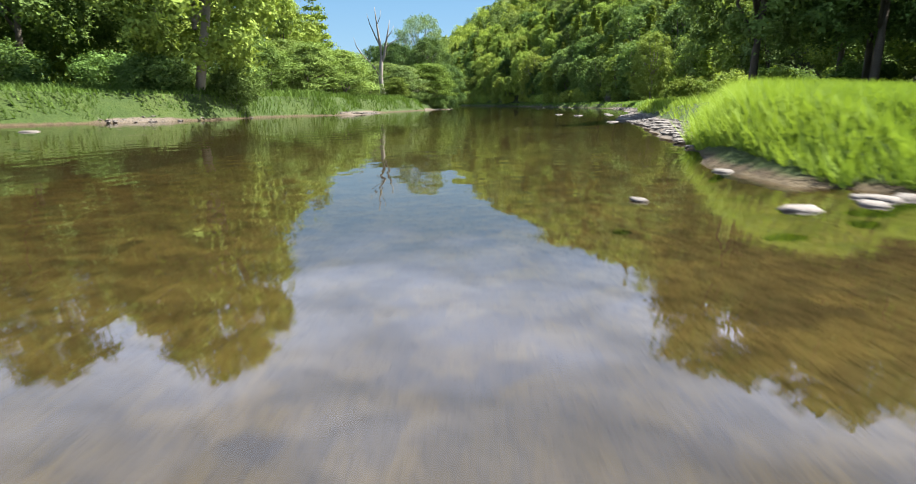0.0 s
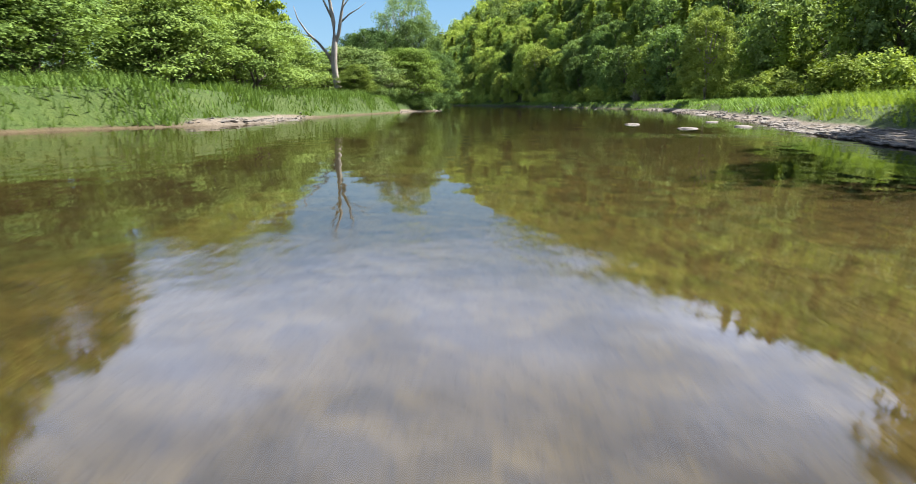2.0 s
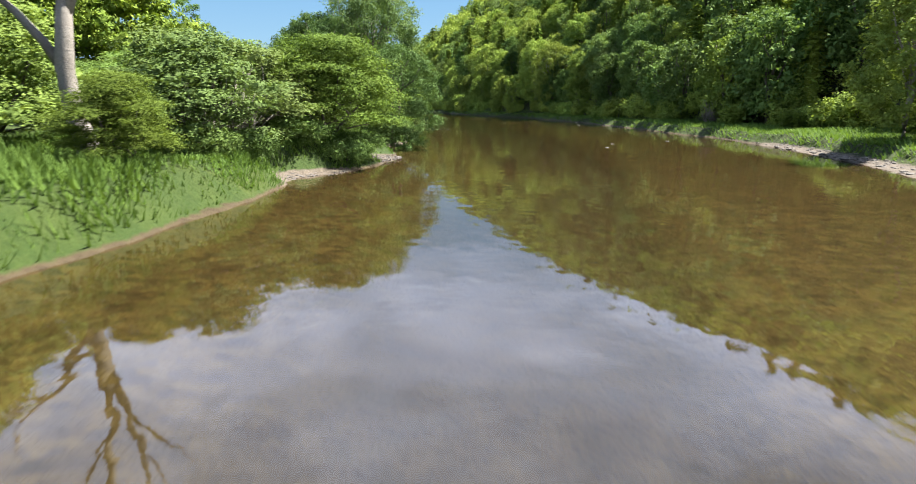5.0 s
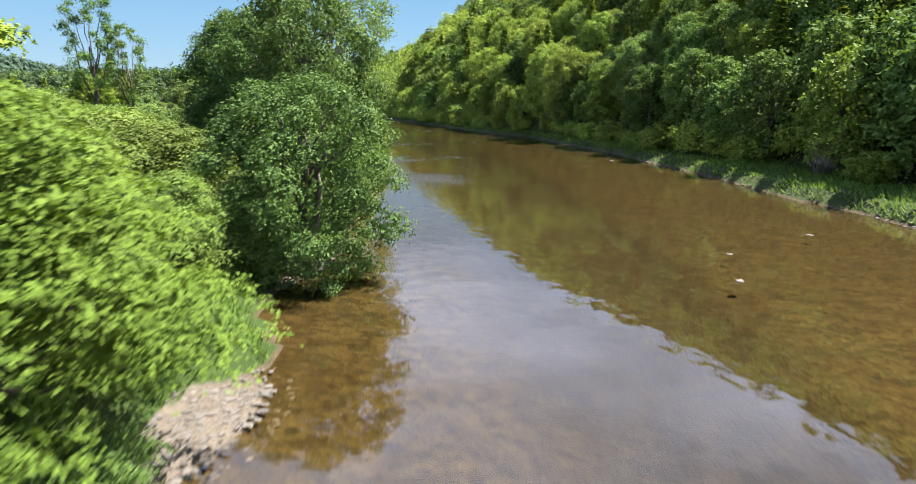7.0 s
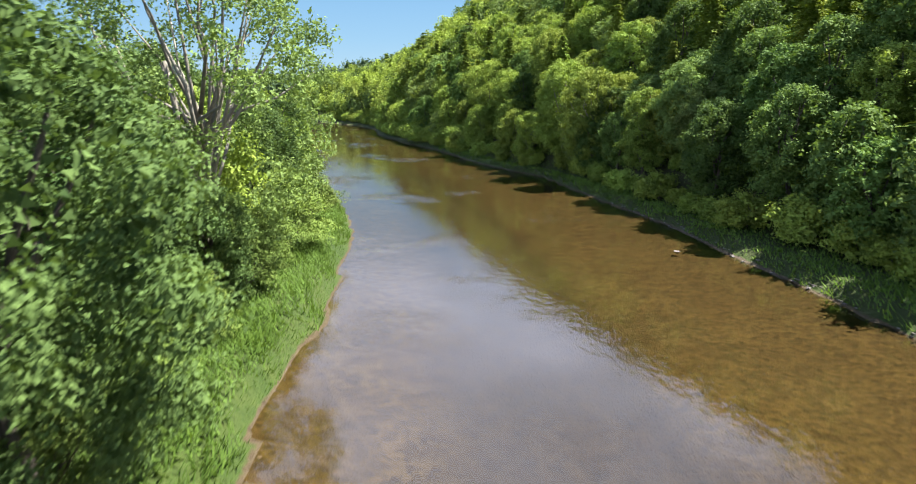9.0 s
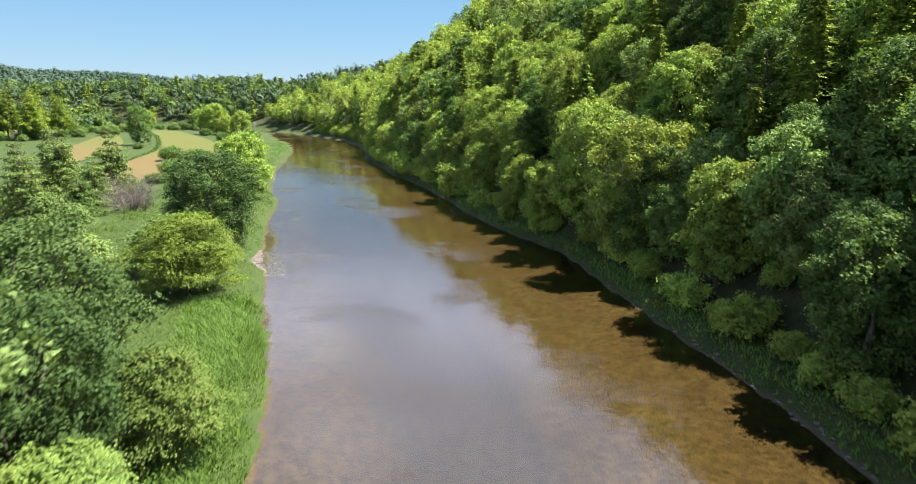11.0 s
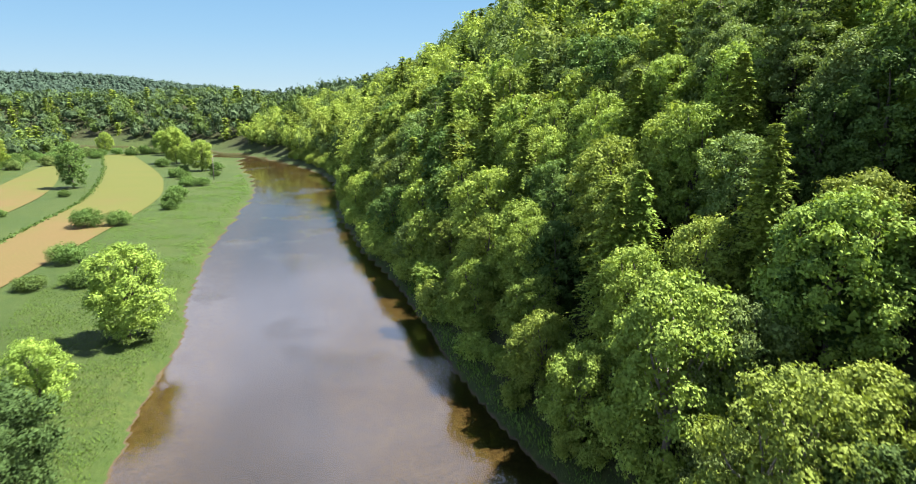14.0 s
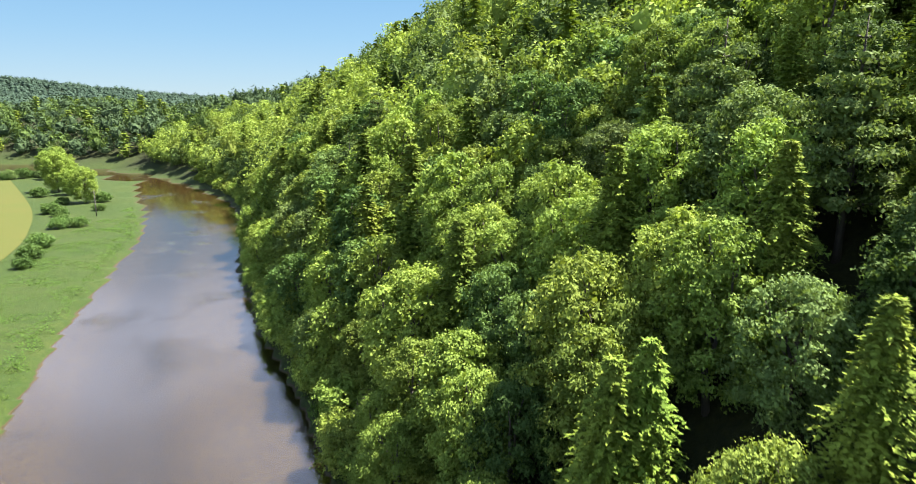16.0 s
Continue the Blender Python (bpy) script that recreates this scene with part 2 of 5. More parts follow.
def ground_material():
    """Bed, gravel, grass and woodland floor, told apart by height and by the sheet's own cover layer."""
    m, n, w, end = material("ground")
    geo = n("ShaderNodeNewGeometry")
    pos = geo.outputs["Position"]
    split = n("ShaderNodeSeparateXYZ")
    w(pos, split.inputs[0])
    cover = n("ShaderNodeAttribute")
    cover.attribute_name = "wood"
    big = noise_fac(n, w, 0.16, 4.0, pos, stops=(0.35, 0.65))
    mid = noise_fac(n, w, 1.6, 5.0, pos, stops=(0.3, 0.7))
    fine = noise_fac(n, w, 9.0, 4.0, pos, stops=(0.3, 0.7))
    # cobbles of the bed
    cells = n("ShaderNodeTexVoronoi", Scale=3.4)
    w(pos, cells.inputs["Vector"])
    cell_tone = n("ShaderNodeSeparateColor")
    w(cells.outputs["Color"], cell_tone.inputs[0])
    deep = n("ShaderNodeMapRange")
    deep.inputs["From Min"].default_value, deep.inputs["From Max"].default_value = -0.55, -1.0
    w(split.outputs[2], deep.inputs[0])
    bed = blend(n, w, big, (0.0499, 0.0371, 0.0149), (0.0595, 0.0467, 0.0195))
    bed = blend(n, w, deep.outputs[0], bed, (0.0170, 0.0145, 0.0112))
    bed = blend(n, w, cell_tone.outputs[0], bed, (0.0142, 0.0102, 0.0047))
    bed = blend(n, w, math_node(n, w, "MULTIPLY", mid, 0.45), bed, (0.0506, 0.0396, 0.0216))
    bed = blend(n, w, math_node(n, w, "MULTIPLY", noise_fac(n, w, 0.9, 5.0, pos, 0.7, stops=(0.48, 0.62)), 0.45), bed, (0.0156, 0.0108, 0.0047))
    algae = n("ShaderNodeMapRange")
    algae.interpolation_type = "SMOOTHSTEP"
    for key, v in (("From Min", 60), ("From Max", 125), ("To Min", 0.55), ("To Max", 0.0)):
        algae.inputs[key].default_value = v
    w(split.outputs[1], algae.inputs[0])
    bed = blend(n, w, algae.outputs[0], bed, blend(n, w, 1.0, bed, (0.66, 0.92, 1.0), "MULTIPLY"))
    gravel = blend(n, w, cell_tone.outputs[1], (0.0899, 0.0732, 0.0577), (0.0508, 0.0409, 0.0322))
    gravel = blend(n, w, math_node(n, w, "MULTIPLY", fine, 0.6), gravel, (0.1054, 0.0899, 0.0744))
    bar = n("ShaderNodeAttribute")
    bar.attribute_name = "gravel"
    gravel = blend(n, w, bar.outputs["Fac"], blend(n, w, mid, (0.0310, 0.0217, 0.0124), (0.0527, 0.0403, 0.0217)), gravel)
    grass = blend(n, w, big, (0.0165, 0.0325, 0.0054), (0.0300, 0.0466, 0.0077))
    grass = blend(n, w, noise_fac(n, w, 0.045, 5.0, pos, 0.65, stops=(0.42, 0.62)), grass, (0.0376, 0.0495, 0.0101))
    tuft = noise_fac(n, w, 0.55, 5.0, pos, 0.7, stops=(0.40, 0.60))
    grass = blend(n, w, math_node(n, w, "MULTIPLY", tuft, 0.75), grass, (0.0117, 0.0281, 0.0039))
    grass = blend(n, w, math_node(n, w, "MULTIPLY", mid, 0.7), grass, (0.0112, 0.0227, 0.0039))
    grass = blend(n, w, math_node(n, w, "MULTIPLY", fine, 0.4), grass, (0.0376, 0.0537, 0.0108))
    floor = blend(n, w, mid, (0.0136, 0.0161, 0.0062), (0.0248, 0.0285, 0.0087))

    def step(lo, hi, wobble, gap=0.0):
        s = n("ShaderNodeMapRange")
        s.interpolation_type = "SMOOTHSTEP"
        s.inputs["From Min"].default_value, s.inputs["From Max"].default_value = lo, hi
        base = math_node(n, w, "ADD", split.outputs[2], math_node(n, w, "MULTIPLY", math_node(n, w, "SUBTRACT", mid, 0.5), wobble))
        w(math_node(n, w, "SUBTRACT", base, math_node(n, w, "MULTIPLY", bar.outputs["Fac"], gap)), s.inputs[0])
        return s.outputs[0]
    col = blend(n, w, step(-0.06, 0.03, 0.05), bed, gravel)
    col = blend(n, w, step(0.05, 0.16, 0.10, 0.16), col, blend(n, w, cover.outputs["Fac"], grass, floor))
    bsdf = n("ShaderNodeBsdfPrincipled", Roughness=0.9)
    bsdf.inputs["Specular IOR Level"].default_value = 0.15
    w(col, bsdf.inputs["Base Color"])
    bp = n("ShaderNodeBump", Strength=0.5, Distance=0.12)
    w(math_node(n, w, "ADD", fine, cells.outputs["Distance"]), bp.inputs["Height"])
    w(bp.outputs[0], bsdf.inputs["Normal"])
    w(bsdf.outputs[0], end.inputs[0])
    return m


def water_material():
    """Clear brown water: a mirror by Fresnel over a tinted see-through body, with ripples and a few riffles."""
    m, n, w, end = material("river_water")
    geo = n("ShaderNodeNewGeometry")
    pos = geo.outputs["Position"]
    mapping = n("ShaderNodeMapping")
    mapping.inputs["Scale"].default_value = (1.0, 0.55, 1.0)
    w(pos, mapping.inputs[0])
    small = noise_fac(n, w, 1.7, 1.2, mapping.outputs[0], 0.45)
    swell = noise_fac(n, w, 0.45, 2.0, mapping.outputs[0], 0.5)
    riffle = noise_fac(n, w, 0.055, 3.0, pos, 0.6, stops=(0.53, 0.66))
    # the smooth pool lies between the shallows upstream and the ruffled run downstream
    along = n("ShaderNodeSeparateXYZ")
    w(pos, along.inputs[0])
    pool = n("ShaderNodeValToRGB")
    ramp_of(pool, [(0.0, (1, 1, 1)), (0.10, (1, 1, 1)), (0.16, (0, 0, 0)), (0.28, (0, 0, 0)), (0.36, (1, 1, 1))])
    w(math_node(n, w, "DIVIDE", along.outputs[1], 500), pool.inputs[0])
    riffle = math_node(n, w, "MULTIPLY", riffle, pool.outputs[0])
    run = n("ShaderNodeMapRange")
    run.interpolation_type = "SMOOTHSTEP"
    run.inputs["From Min"].default_value, run.inputs["From Max"].default_value = 140, 172
    w(along.outputs[1], run.inputs[0])
    chop = noise_fac(n, w, 5.0, 3.0, pos, 0.6)
    height = math_node(n, w, "ADD", math_node(n, w, "MULTIPLY", small, 0.009), math_node(n, w, "MULTIPLY", swell, 0.012))
    height = math_node(n, w, "ADD", height, math_node(n, w, "MULTIPLY", math_node(n, w, "MULTIPLY", chop, riffle), math_node(n, w, "ADD", math_node(n, w, "MULTIPLY", run.outputs[0], 0.022), 0.018)))
    ruffle = noise_fac(n, w, 2.8, 3.0, mapping.outputs[0], 0.6)
    height = math_node(n, w, "ADD", height, math_node(n, w, "MULTIPLY", ruffle, math_node(n, w, "ADD", math_node(n, w, "MULTIPLY", run.outputs[0], 0.0085), 0.0016)))
    bp = n("ShaderNodeBump", Strength=1.0, Distance=1.0)
    w(height, bp.inputs["Height"])
    gloss = n("ShaderNodeBsdfGlossy", Roughness=0.02)
    w(bp.outputs[0], gloss.inputs["Normal"])
    body = n("ShaderNodeBsdfTransparent")
    body.inputs[0].default_value = (0.88, 0.79, 0.60, 1)
    fres = n("ShaderNodeFresnel", IOR=1.75)
    w(bp.outputs[0], fres.inputs["Normal"])
    ms = n("ShaderNodeMixShader")
    w(fres.outputs[0], ms.inputs[0])
    w(body.outputs[0], ms.inputs[1])
    w(gloss.outputs[0], ms.inputs[2])
    w(ms.outputs[0], end.inputs[0])
    return m


GROUND, WATER = ground_material(), water_material()


# ---- mesh makers ----
def mesh_of(name, verts, tris, mat, smooth=False):
    verts, tris = np.asarray(verts, np.float32), np.asarray(tris, np.int32)
    me = bpy.data.meshes.new(name)
    me.vertices.add(len(verts))
    me.vertices.foreach_set("co", verts.ravel())
    me.loops.add(tris.size)
    me.loops.foreach_set("vertex_index", tris.ravel())
    me.polygons.add(len(tris))
    me.polygons.foreach_set("loop_start", np.arange(0, tris.size, tris.shape[1], dtype=np.int32))
    me.polygons.foreach_set("use_smooth", np.full(len(tris), smooth, bool))
    me.update(calc_edges=True)
    me.materials.append(mat)
    return me


def join(pieces):
    verts, tris, at = [], [], 0
    for v, t in pieces:
        verts.append(v)
        tris.append(t + at)
        at += len(v)
    return np.concatenate(verts), np.concatenate(tris)


def unit(v):
    return v / np.maximum(np.linalg.norm(v, axis=1, keepdims=True), 1e-9)


def darts(p, normal, length, width, rng):
    """One three-cornered leaf clump at each point."""
    k = len(p)
    t = unit(np.cross(normal, rng.normal(size=(k, 3))))
    b = unit(np.cross(normal, t))
    ln = (length * rng.uniform(0.6, 1.4, k))[:, None]
    wd = (width * rng.uniform(0.6, 1.4, k))[:, None]
    v = np.stack((p - t * ln / 2 - b * wd / 2, p - t * ln / 2 + b * wd / 2, p + t * ln / 2), 1).reshape(-1, 3)
    return v, np.arange(k)[:, None] * 3 + (0, 1, 2)


def tube(points, radii, sides=6):
    """A tapered limb along a line of points."""
    pts, v = [Vector(p) for p in points], []
    for i, p in enumerate(pts):
        way = (pts[min(i + 1, len(pts) - 1)] - pts[max(i - 1, 0)]).normalized()
        q = way.to_track_quat("Z", "Y")
        for s in range(sides):
            a = 2 * math.pi * s / sides
            v.append(p + q @ Vector((math.cos(a) * radii[i], math.sin(a) * radii[i], 0)))
    t = []
    for i in range(len(pts) - 1):
        for s in range(sides):
            a, b = i * sides + s, i * sides + (s + 1) % sides
            t += [(a, b, b + sides), (a, b + sides, a + sides)]
    t += [(0, s + 1, s) for s in range(1, sides - 1)]
    top = (len(pts) - 1) * sides
    t += [(top, top + s, top + s + 1) for s in range(1, sides - 1)]
    return np.array([tuple(x) for x in v]), np.array(t)


def limb(a, b, r0, r1, rng, bend=0.12, steps=4, sides=5):
    a, b = np.array(a, float), np.array(b, float)
    d = np.linalg.norm(b - a)
    pts = [a + (b - a) * s + (rng.normal(size=3) * bend * d * math.sin(math.pi * s) * 0.6 if 0 < s < 1 else 0) for s in np.linspace(0, 1, steps)]
    return tube(pts, np.linspace(r0, r1, steps), sides)


def ball(level):
    bm = bmesh.new()
    bmesh.ops.create_icosphere(bm, subdivisions=level, radius=1)
    bm.verts.ensure_lookup_table()
    v = np.array([tuple(x.co) for x in bm.verts])
    t = np.array([[y.index for y in f.verts] for f in bm.faces])
    bm.free()
    return v, t


BALL1, BALL2 = ball(1), ball(2)


def lumps(centres, radii, count, leaf, rng, shape=darts, shell=(0.72, 1.06), up=0.5, core=0.8, ragged=0.75, spray=9, wide=2.3):
    """Leaves in sprays over a set of lobes; sprays buried inside another lobe are left out."""
    centres, radii = np.asarray(centres, float), np.asarray(radii, float)
    share = (radii ** 2).sum(1)
    sprays = max(count // spray, 12)
    pick = rng.choice(len(centres), sprays, p=share / share.sum())
    d = unit(rng.normal(size=(sprays, 3)))
    keep = (d[:, 2] > -0.75) | (rng.random(sprays) < 0.45)
    pick, d = pick[keep], d[keep]
    # each lobe bulges and gapes in its own way
    bulge = 1 + 0.16 * np.sin(d[:, 0] * 5 + pick * 1.7) * np.sin(d[:, 1] * 5 + pick * 2.3) + 0.10 * np.sin(d[:, 2] * 9 + pick)
    f = rng.uniform(shell[0], shell[1], len(d)) * bulge
    p = centres[pick] + d * radii[pick] * f[:, None]
    hidden = np.zeros(len(p), bool)
    for i, (c, r) in enumerate(zip(centres, radii)):
        q = (((p - c) / r) ** 2).sum(1)
        hidden |= (q < 0.5) & (pick != i)
    p, d = p[~hidden], d[~hidden]
    face = unit(d * 0.8 + rng.normal(size=d.shape) * 0.35 + np.array((0, 0, up)))
    # the leaves of one spray lie about one drooping plane
    p, face = np.repeat(p, spray, 0), np.repeat(face, spray, 0)
    side = unit(np.cross(face, rng.normal(size=p.shape)))
    reach = np.abs(rng.normal(size=(len(p), 1))) * leaf * wide * 0.75
    p = p + side * reach - np.array((0, 0, 0.16)) * reach ** 2 / (leaf * wide) + face * rng.normal(size=(len(p), 1)) * leaf * 0.35
    normal = unit(face + side * 0.25 + rng.normal(size=p.shape) * ragged * 0.6)
    out = [shape(p, normal, leaf, leaf * 0.86, rng)]
    if core:
        # the shaded heart of the crown: larger ragged clumps deep inside
        k = int(40 + count * 0.03)
        mid, half = (centres.max(0) + centres.min(0)) / 2, (centres.max(0) - centres.min(0)) / 2 + radii.mean(0) * 0.3
        q = unit(rng.normal(size=(k, 3))) * rng.uniform(0.35, 0.92, (k, 1)) * core
        if count > 1000:
            j = rng.choice(len(centres), int(count * 0.16), p=share / share.sum())
            e = unit(rng.normal(size=(len(j), 3)))
            inner = darts(centres[j] + e * radii[j] * rng.uniform(0.25, 0.68, (len(j), 1)), unit(e + rng.normal(size=e.shape) * 0.4), leaf * 1.9, leaf * 1.7, rng)
            out.append(inner)
        big = min(float(half[:2].mean()) * 0.17, leaf * 2.0)
        out.append(darts(mid + q * half, unit(q + rng.normal(size=(k, 3)) * 0.5), big, big, rng))
    return join(out)


# ---- river and land ----
LEFT_BANK = [(-26, -400), (-24, -40), (-22, 20), (-20.4, 31), (-16.6, 38), (-14.9, 46), (-13.2, 54), (-9.6, 60), (-8.4, 67), (-8.9, 76), (-7.9, 84),
             (-6.6, 92), (-5.3, 103), (-4.2, 109), (-2.1, 116), (-1.0, 120.5), (-2.2, 125), (-3.6, 130), (-2.0, 136), (-2.6, 145), (-2.9, 156),
             (-3.4, 166), (-3.0, 173), (-4.8, 192), (-6.0, 203), (-12.6, 227), (-16.5, 240), (-20.4, 254), (-24.2, 269), (-29.4, 295), (-35, 311),
             (-45, 350), (-54, 400), (-62, 440), (-75, 476), (-92, 522), (-116, 571), (-170, 604), (-300, 640), (-700, 700), (-2600, 900)]
RIGHT_BANK = [(8, -400), (7, -30), (5.6, 4), (4.5, 8), (4.8, 12), (6.3, 20), (8.6, 31), (11, 45), (13.8, 56), (17.2, 66), (20.8, 80), (24, 91), (26.5, 107),
              (29.5, 120), (32.4, 145), (31, 162), (30.8, 174), (29, 190), (28.4, 202), (25.6, 220), (22.8, 238), (20.6, 252), (15.2, 264),
              (8.0, 286), (4.8, 300), (-2.6, 326), (-11, 350), (-15.6, 368), (-25.5, 405), (-32, 451), (-45, 495), (-54, 518), (-86, 574),
              (-150, 640), (-300, 690), (-700, 745), (-2600, 950)]


def curve_through(pts, steps=4):
    p = np.array([pts[0]] + pts + [pts[-1]], float)
    out = []
    for i in range(1, len(p) - 2):
        for s in np.arange(steps) / steps:
            a, b, c, d = p[i - 1:i + 3]
            out.append(0.5 * (2 * b + (c - a) * s + (2 * a - 5 * b + 4 * c - d) * s ** 2 + (3 * b - a - 3 * c + d) * s ** 3))
    return np.array(out + [p[-1]])


BANK_L, BANK_R = curve_through(LEFT_BANK), curve_through(RIGHT_BANK)
RIVER = np.concatenate((BANK_L, BANK_R[::-1]))


def away(x, y, line):
    best = np.full(x.shape, 1e12)
    for (ax, ay), (bx, by) in zip(line[:-1], line[1:]):
        ux, uy = bx - ax, by - ay
        s = np.clip(((x - ax) * ux + (y - ay) * uy) / (ux * ux + uy * uy), 0, 1)
        best = np.minimum(best, (x - ax - s * ux) ** 2 + (y - ay - s * uy) ** 2)
    return np.sqrt(best)


def in_river(x, y):
    inside = np.zeros(x.shape, bool)
    for (ax, ay), (bx, by) in zip(RIVER, np.roll(RIVER, -1, 0)):
        if ay != by:
            inside ^= ((ay > y) != (by > y)) & (x < (bx - ax) * (y - ay) / (by - ay) + ax)
    return inside


def step01(v, a, b):
    s = np.clip((v - a) / (b - a), 0, 1)
    return s * s * (3 - 2 * s)


def wobble(x, y, size):
    return (np.sin(x / size + 1.3 * np.sin(y / size * 0.7)) + np.sin(y / size * 1.3 + 1.7 * np.sin(x / size * 0.6 + 2))) * 0.5


def hump(x, y, cx, cy, sx, sy, h):
    return h * np.exp(-((x - cx) / sx) ** 2 - ((y - cy) / sy) ** 2)


def bench_at(y):
    """Width of the level grassy strip between the water and the foot of the hill."""
    return np.interp(y, (0, 60, 110, 150, 172, 200, 235, 255), (34, 26, 13, 9.5, 7.0, 4.5, 3.2, 2.5))


def land(x, y):
    """Height of the ground, woodland cover (0 to 1), distance from the water (minus: in it) and side (1: right bank)."""
    x, y = np.asarray(x, float), np.asarray(y, float)
    dl, dr, wet = away(x, y, BANK_L), away(x, y, BANK_R), in_river(x, y)
    d = np.minimum(dl, dr)
    right = dr < dl
    bed = -0.10 * np.clip(d, 0, 1) - np.where(right, 0.36 * step01(d, 0, 7) + 0.55 * step01(d, 11, 22), 0.25 * step01(d, 0, 4) + 0.66 * step01(d, 3, 11)) - 0.07 * (1 + wobble(x, y, 3.1))
    e = np.maximum(d + 0.35 * wobble(x, y, 1.7), 0)
    beach = np.where(right, np.interp(y, (-20, 14, 19, 45, 60, 85, 95, 130, 140, 175, 185, 215, 225), (0.0, 0.0, 1.2, 2.2, 1.4, 1.2, 2.0, 1.8, 0.5, 0.2, 0.6, 0.5, 0.1)),
                     np.interp(y, (20, 30, 34, 37, 40, 44, 58, 62, 72, 78, 100, 105, 107, 110.5, 112.5, 116.5, 118, 121.5, 123.5, 129, 134, 140, 155, 162, 172, 180, 238, 243, 249, 254), (0.2, 0.25, 0.4, 1.2, 0.4, 0.2, 0.3, 2.2, 1.6, 0.2, 0.2, 0.2, 2.4, 2.0, 0.2, 0.2, 2.6, 2.0, 0.2, 0.3, 1.2, 0.2, 0.2, 0.45, 0.4, 0.1, 0.1, 2.4, 1.2, 0.1)))
    e = np.maximum(e - beach, 0) + 0.3 * np.minimum(e, beach) / np.maximum(beach, 0.3) + 0.05
    # left: a steep grassy bank, flat fields, far hills
    zl = 0.25 * np.clip(e, 0, 1.2) + 1.3 * step01(e, 0.0, 1.7) + 0.25 * step01(e, 4, 14) + 0.12 * wobble(x, y, 4.0) * (1 - step01(e, 16, 30))
    zl = zl + hump(x, y, -780, 1900, 560, 420, 120) + hump(x, y, -560, 900, 170, 330, 34) + hump(x, y, -1500, 900, 500, 900, 120)
    # right: a low bank, a bench, then the steep wooded hill that falls away downstream
    bench = bench_at(y)
    crest = np.interp(y, (100, 400, 500, 600, 700, 850, 1200), (140, 150, 124, 92, 84, 42, 22)) * np.where(y > 560, np.interp(x, (-420, -200, -120, -50, -10), (0.5, 0.52, 0.42, 0.62, 1.0)), 1.0)
    steep = np.interp(y, (0, 100, 180, 240, 300, 350, 400, 470, 530, 600), (0.5, 0.62, 0.74, 0.90, 0.93, 0.90, 1.06, 1.2, 0.95, 0.6))
    climb = np.maximum(d - bench, 0)
    zr = 0.22 * np.clip(e, 0, 1.2) + 0.65 * step01(e, 0.0, 1.1) + 0.035 * np.minimum(d, bench) + crest * (1 - np.exp(-steep * climb / crest))
    zr = zr + 0.1 * wobble(x, y, 4.0) + step01(climb, 4, 30) * 2.0 * wobble(x, y, 17.0) + hump(x, y, 300, 1700, 700, 500, 30)
    # across the bend: a wooded spur and, behind it, the long ridge that closes the valley
    zr = zr + hump(x, y, -800, 1150, 200, 330, 66) + hump(x, y, -980, 1950, 470, 300, 64) + hump(x, y, -1700, 1500, 420, 700, 100)
    z = np.where(wet, bed, np.where(right, zr, zl))
    wood = np.where(right, step01(climb, -2, 2), np.maximum(step01(-x, 188, 212), step01(y, 590, 640)))
    return z, np.where(wet, 0, wood), np.where(wet, -d, d), right, step01(beach, 0.35, 1.1)


def ground_at(x, y):
    return float(land(np.array([x]), np.array([y]))[0][0])


def spaced(fine0, fine1, step, far0, far1, grow):
    out = list(np.arange(fine0, fine1 + step / 2, step))
    s = step
    while out[-1] < far1:
        s *= grow
        out.append(out[-1] + s)
    s = step
    while out[0] > far0:
        s *= grow
        out.insert(0, out[0] - s)
    return np.array(out)


gx, gy = spaced(-34, 42, 0.9, -4200, 4200, 1.09), spaced(-6, 290, 1.9, -900, 4600, 1.075)
X, Y = np.meshgrid(gx, gy)
Z, W, D, _, B = land(X.ravel(), Y.ravel())
rows_n, cols_n = X.shape
idx = np.arange(rows_n * cols_n).reshape(rows_n, cols_n)
quads = np.stack((idx[:-1, :-1], idx[:-1, 1:], idx[1:, 1:], idx[1:, :-1]), -1).reshape(-1, 4)
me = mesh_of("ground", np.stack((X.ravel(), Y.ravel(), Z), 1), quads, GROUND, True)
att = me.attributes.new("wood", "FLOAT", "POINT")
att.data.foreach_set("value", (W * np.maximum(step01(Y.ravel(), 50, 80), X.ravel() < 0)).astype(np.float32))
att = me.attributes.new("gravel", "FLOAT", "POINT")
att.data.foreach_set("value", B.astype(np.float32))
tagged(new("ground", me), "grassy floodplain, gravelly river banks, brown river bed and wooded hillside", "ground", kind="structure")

# water: one level sheet over the bed, inside the banks' line and a little under them
wx, wy = gx[(gx > -2600) & (gx < 700)][::4], gy[(gy > -500) & (gy < 1300)][::4]
WX, WY = np.meshgrid(wx, wy)
V = np.stack((WX.ravel(), WY.ravel(), np.zeros(WX.size)), 1)
i = np.arange(WX.size).reshape(WX.shape)
WQ = np.stack((i[:-1, :-1], i[:-1, 1:], i[1:, 1:], i[1:, :-1]), -1).reshape(-1, 4)
tagged(new("river_water", mesh_of("river_water", V, WQ, WATER)), "shallow clear brown river water mirroring sky and trees", "river", kind="structure")


# ---- kinds of trees and shrubs ----
KINDS = {}


def part(name, mesh, parent, label=""):
    ob = new(name, mesh)
    ob.parent = parent
    return tagged(ob, label)


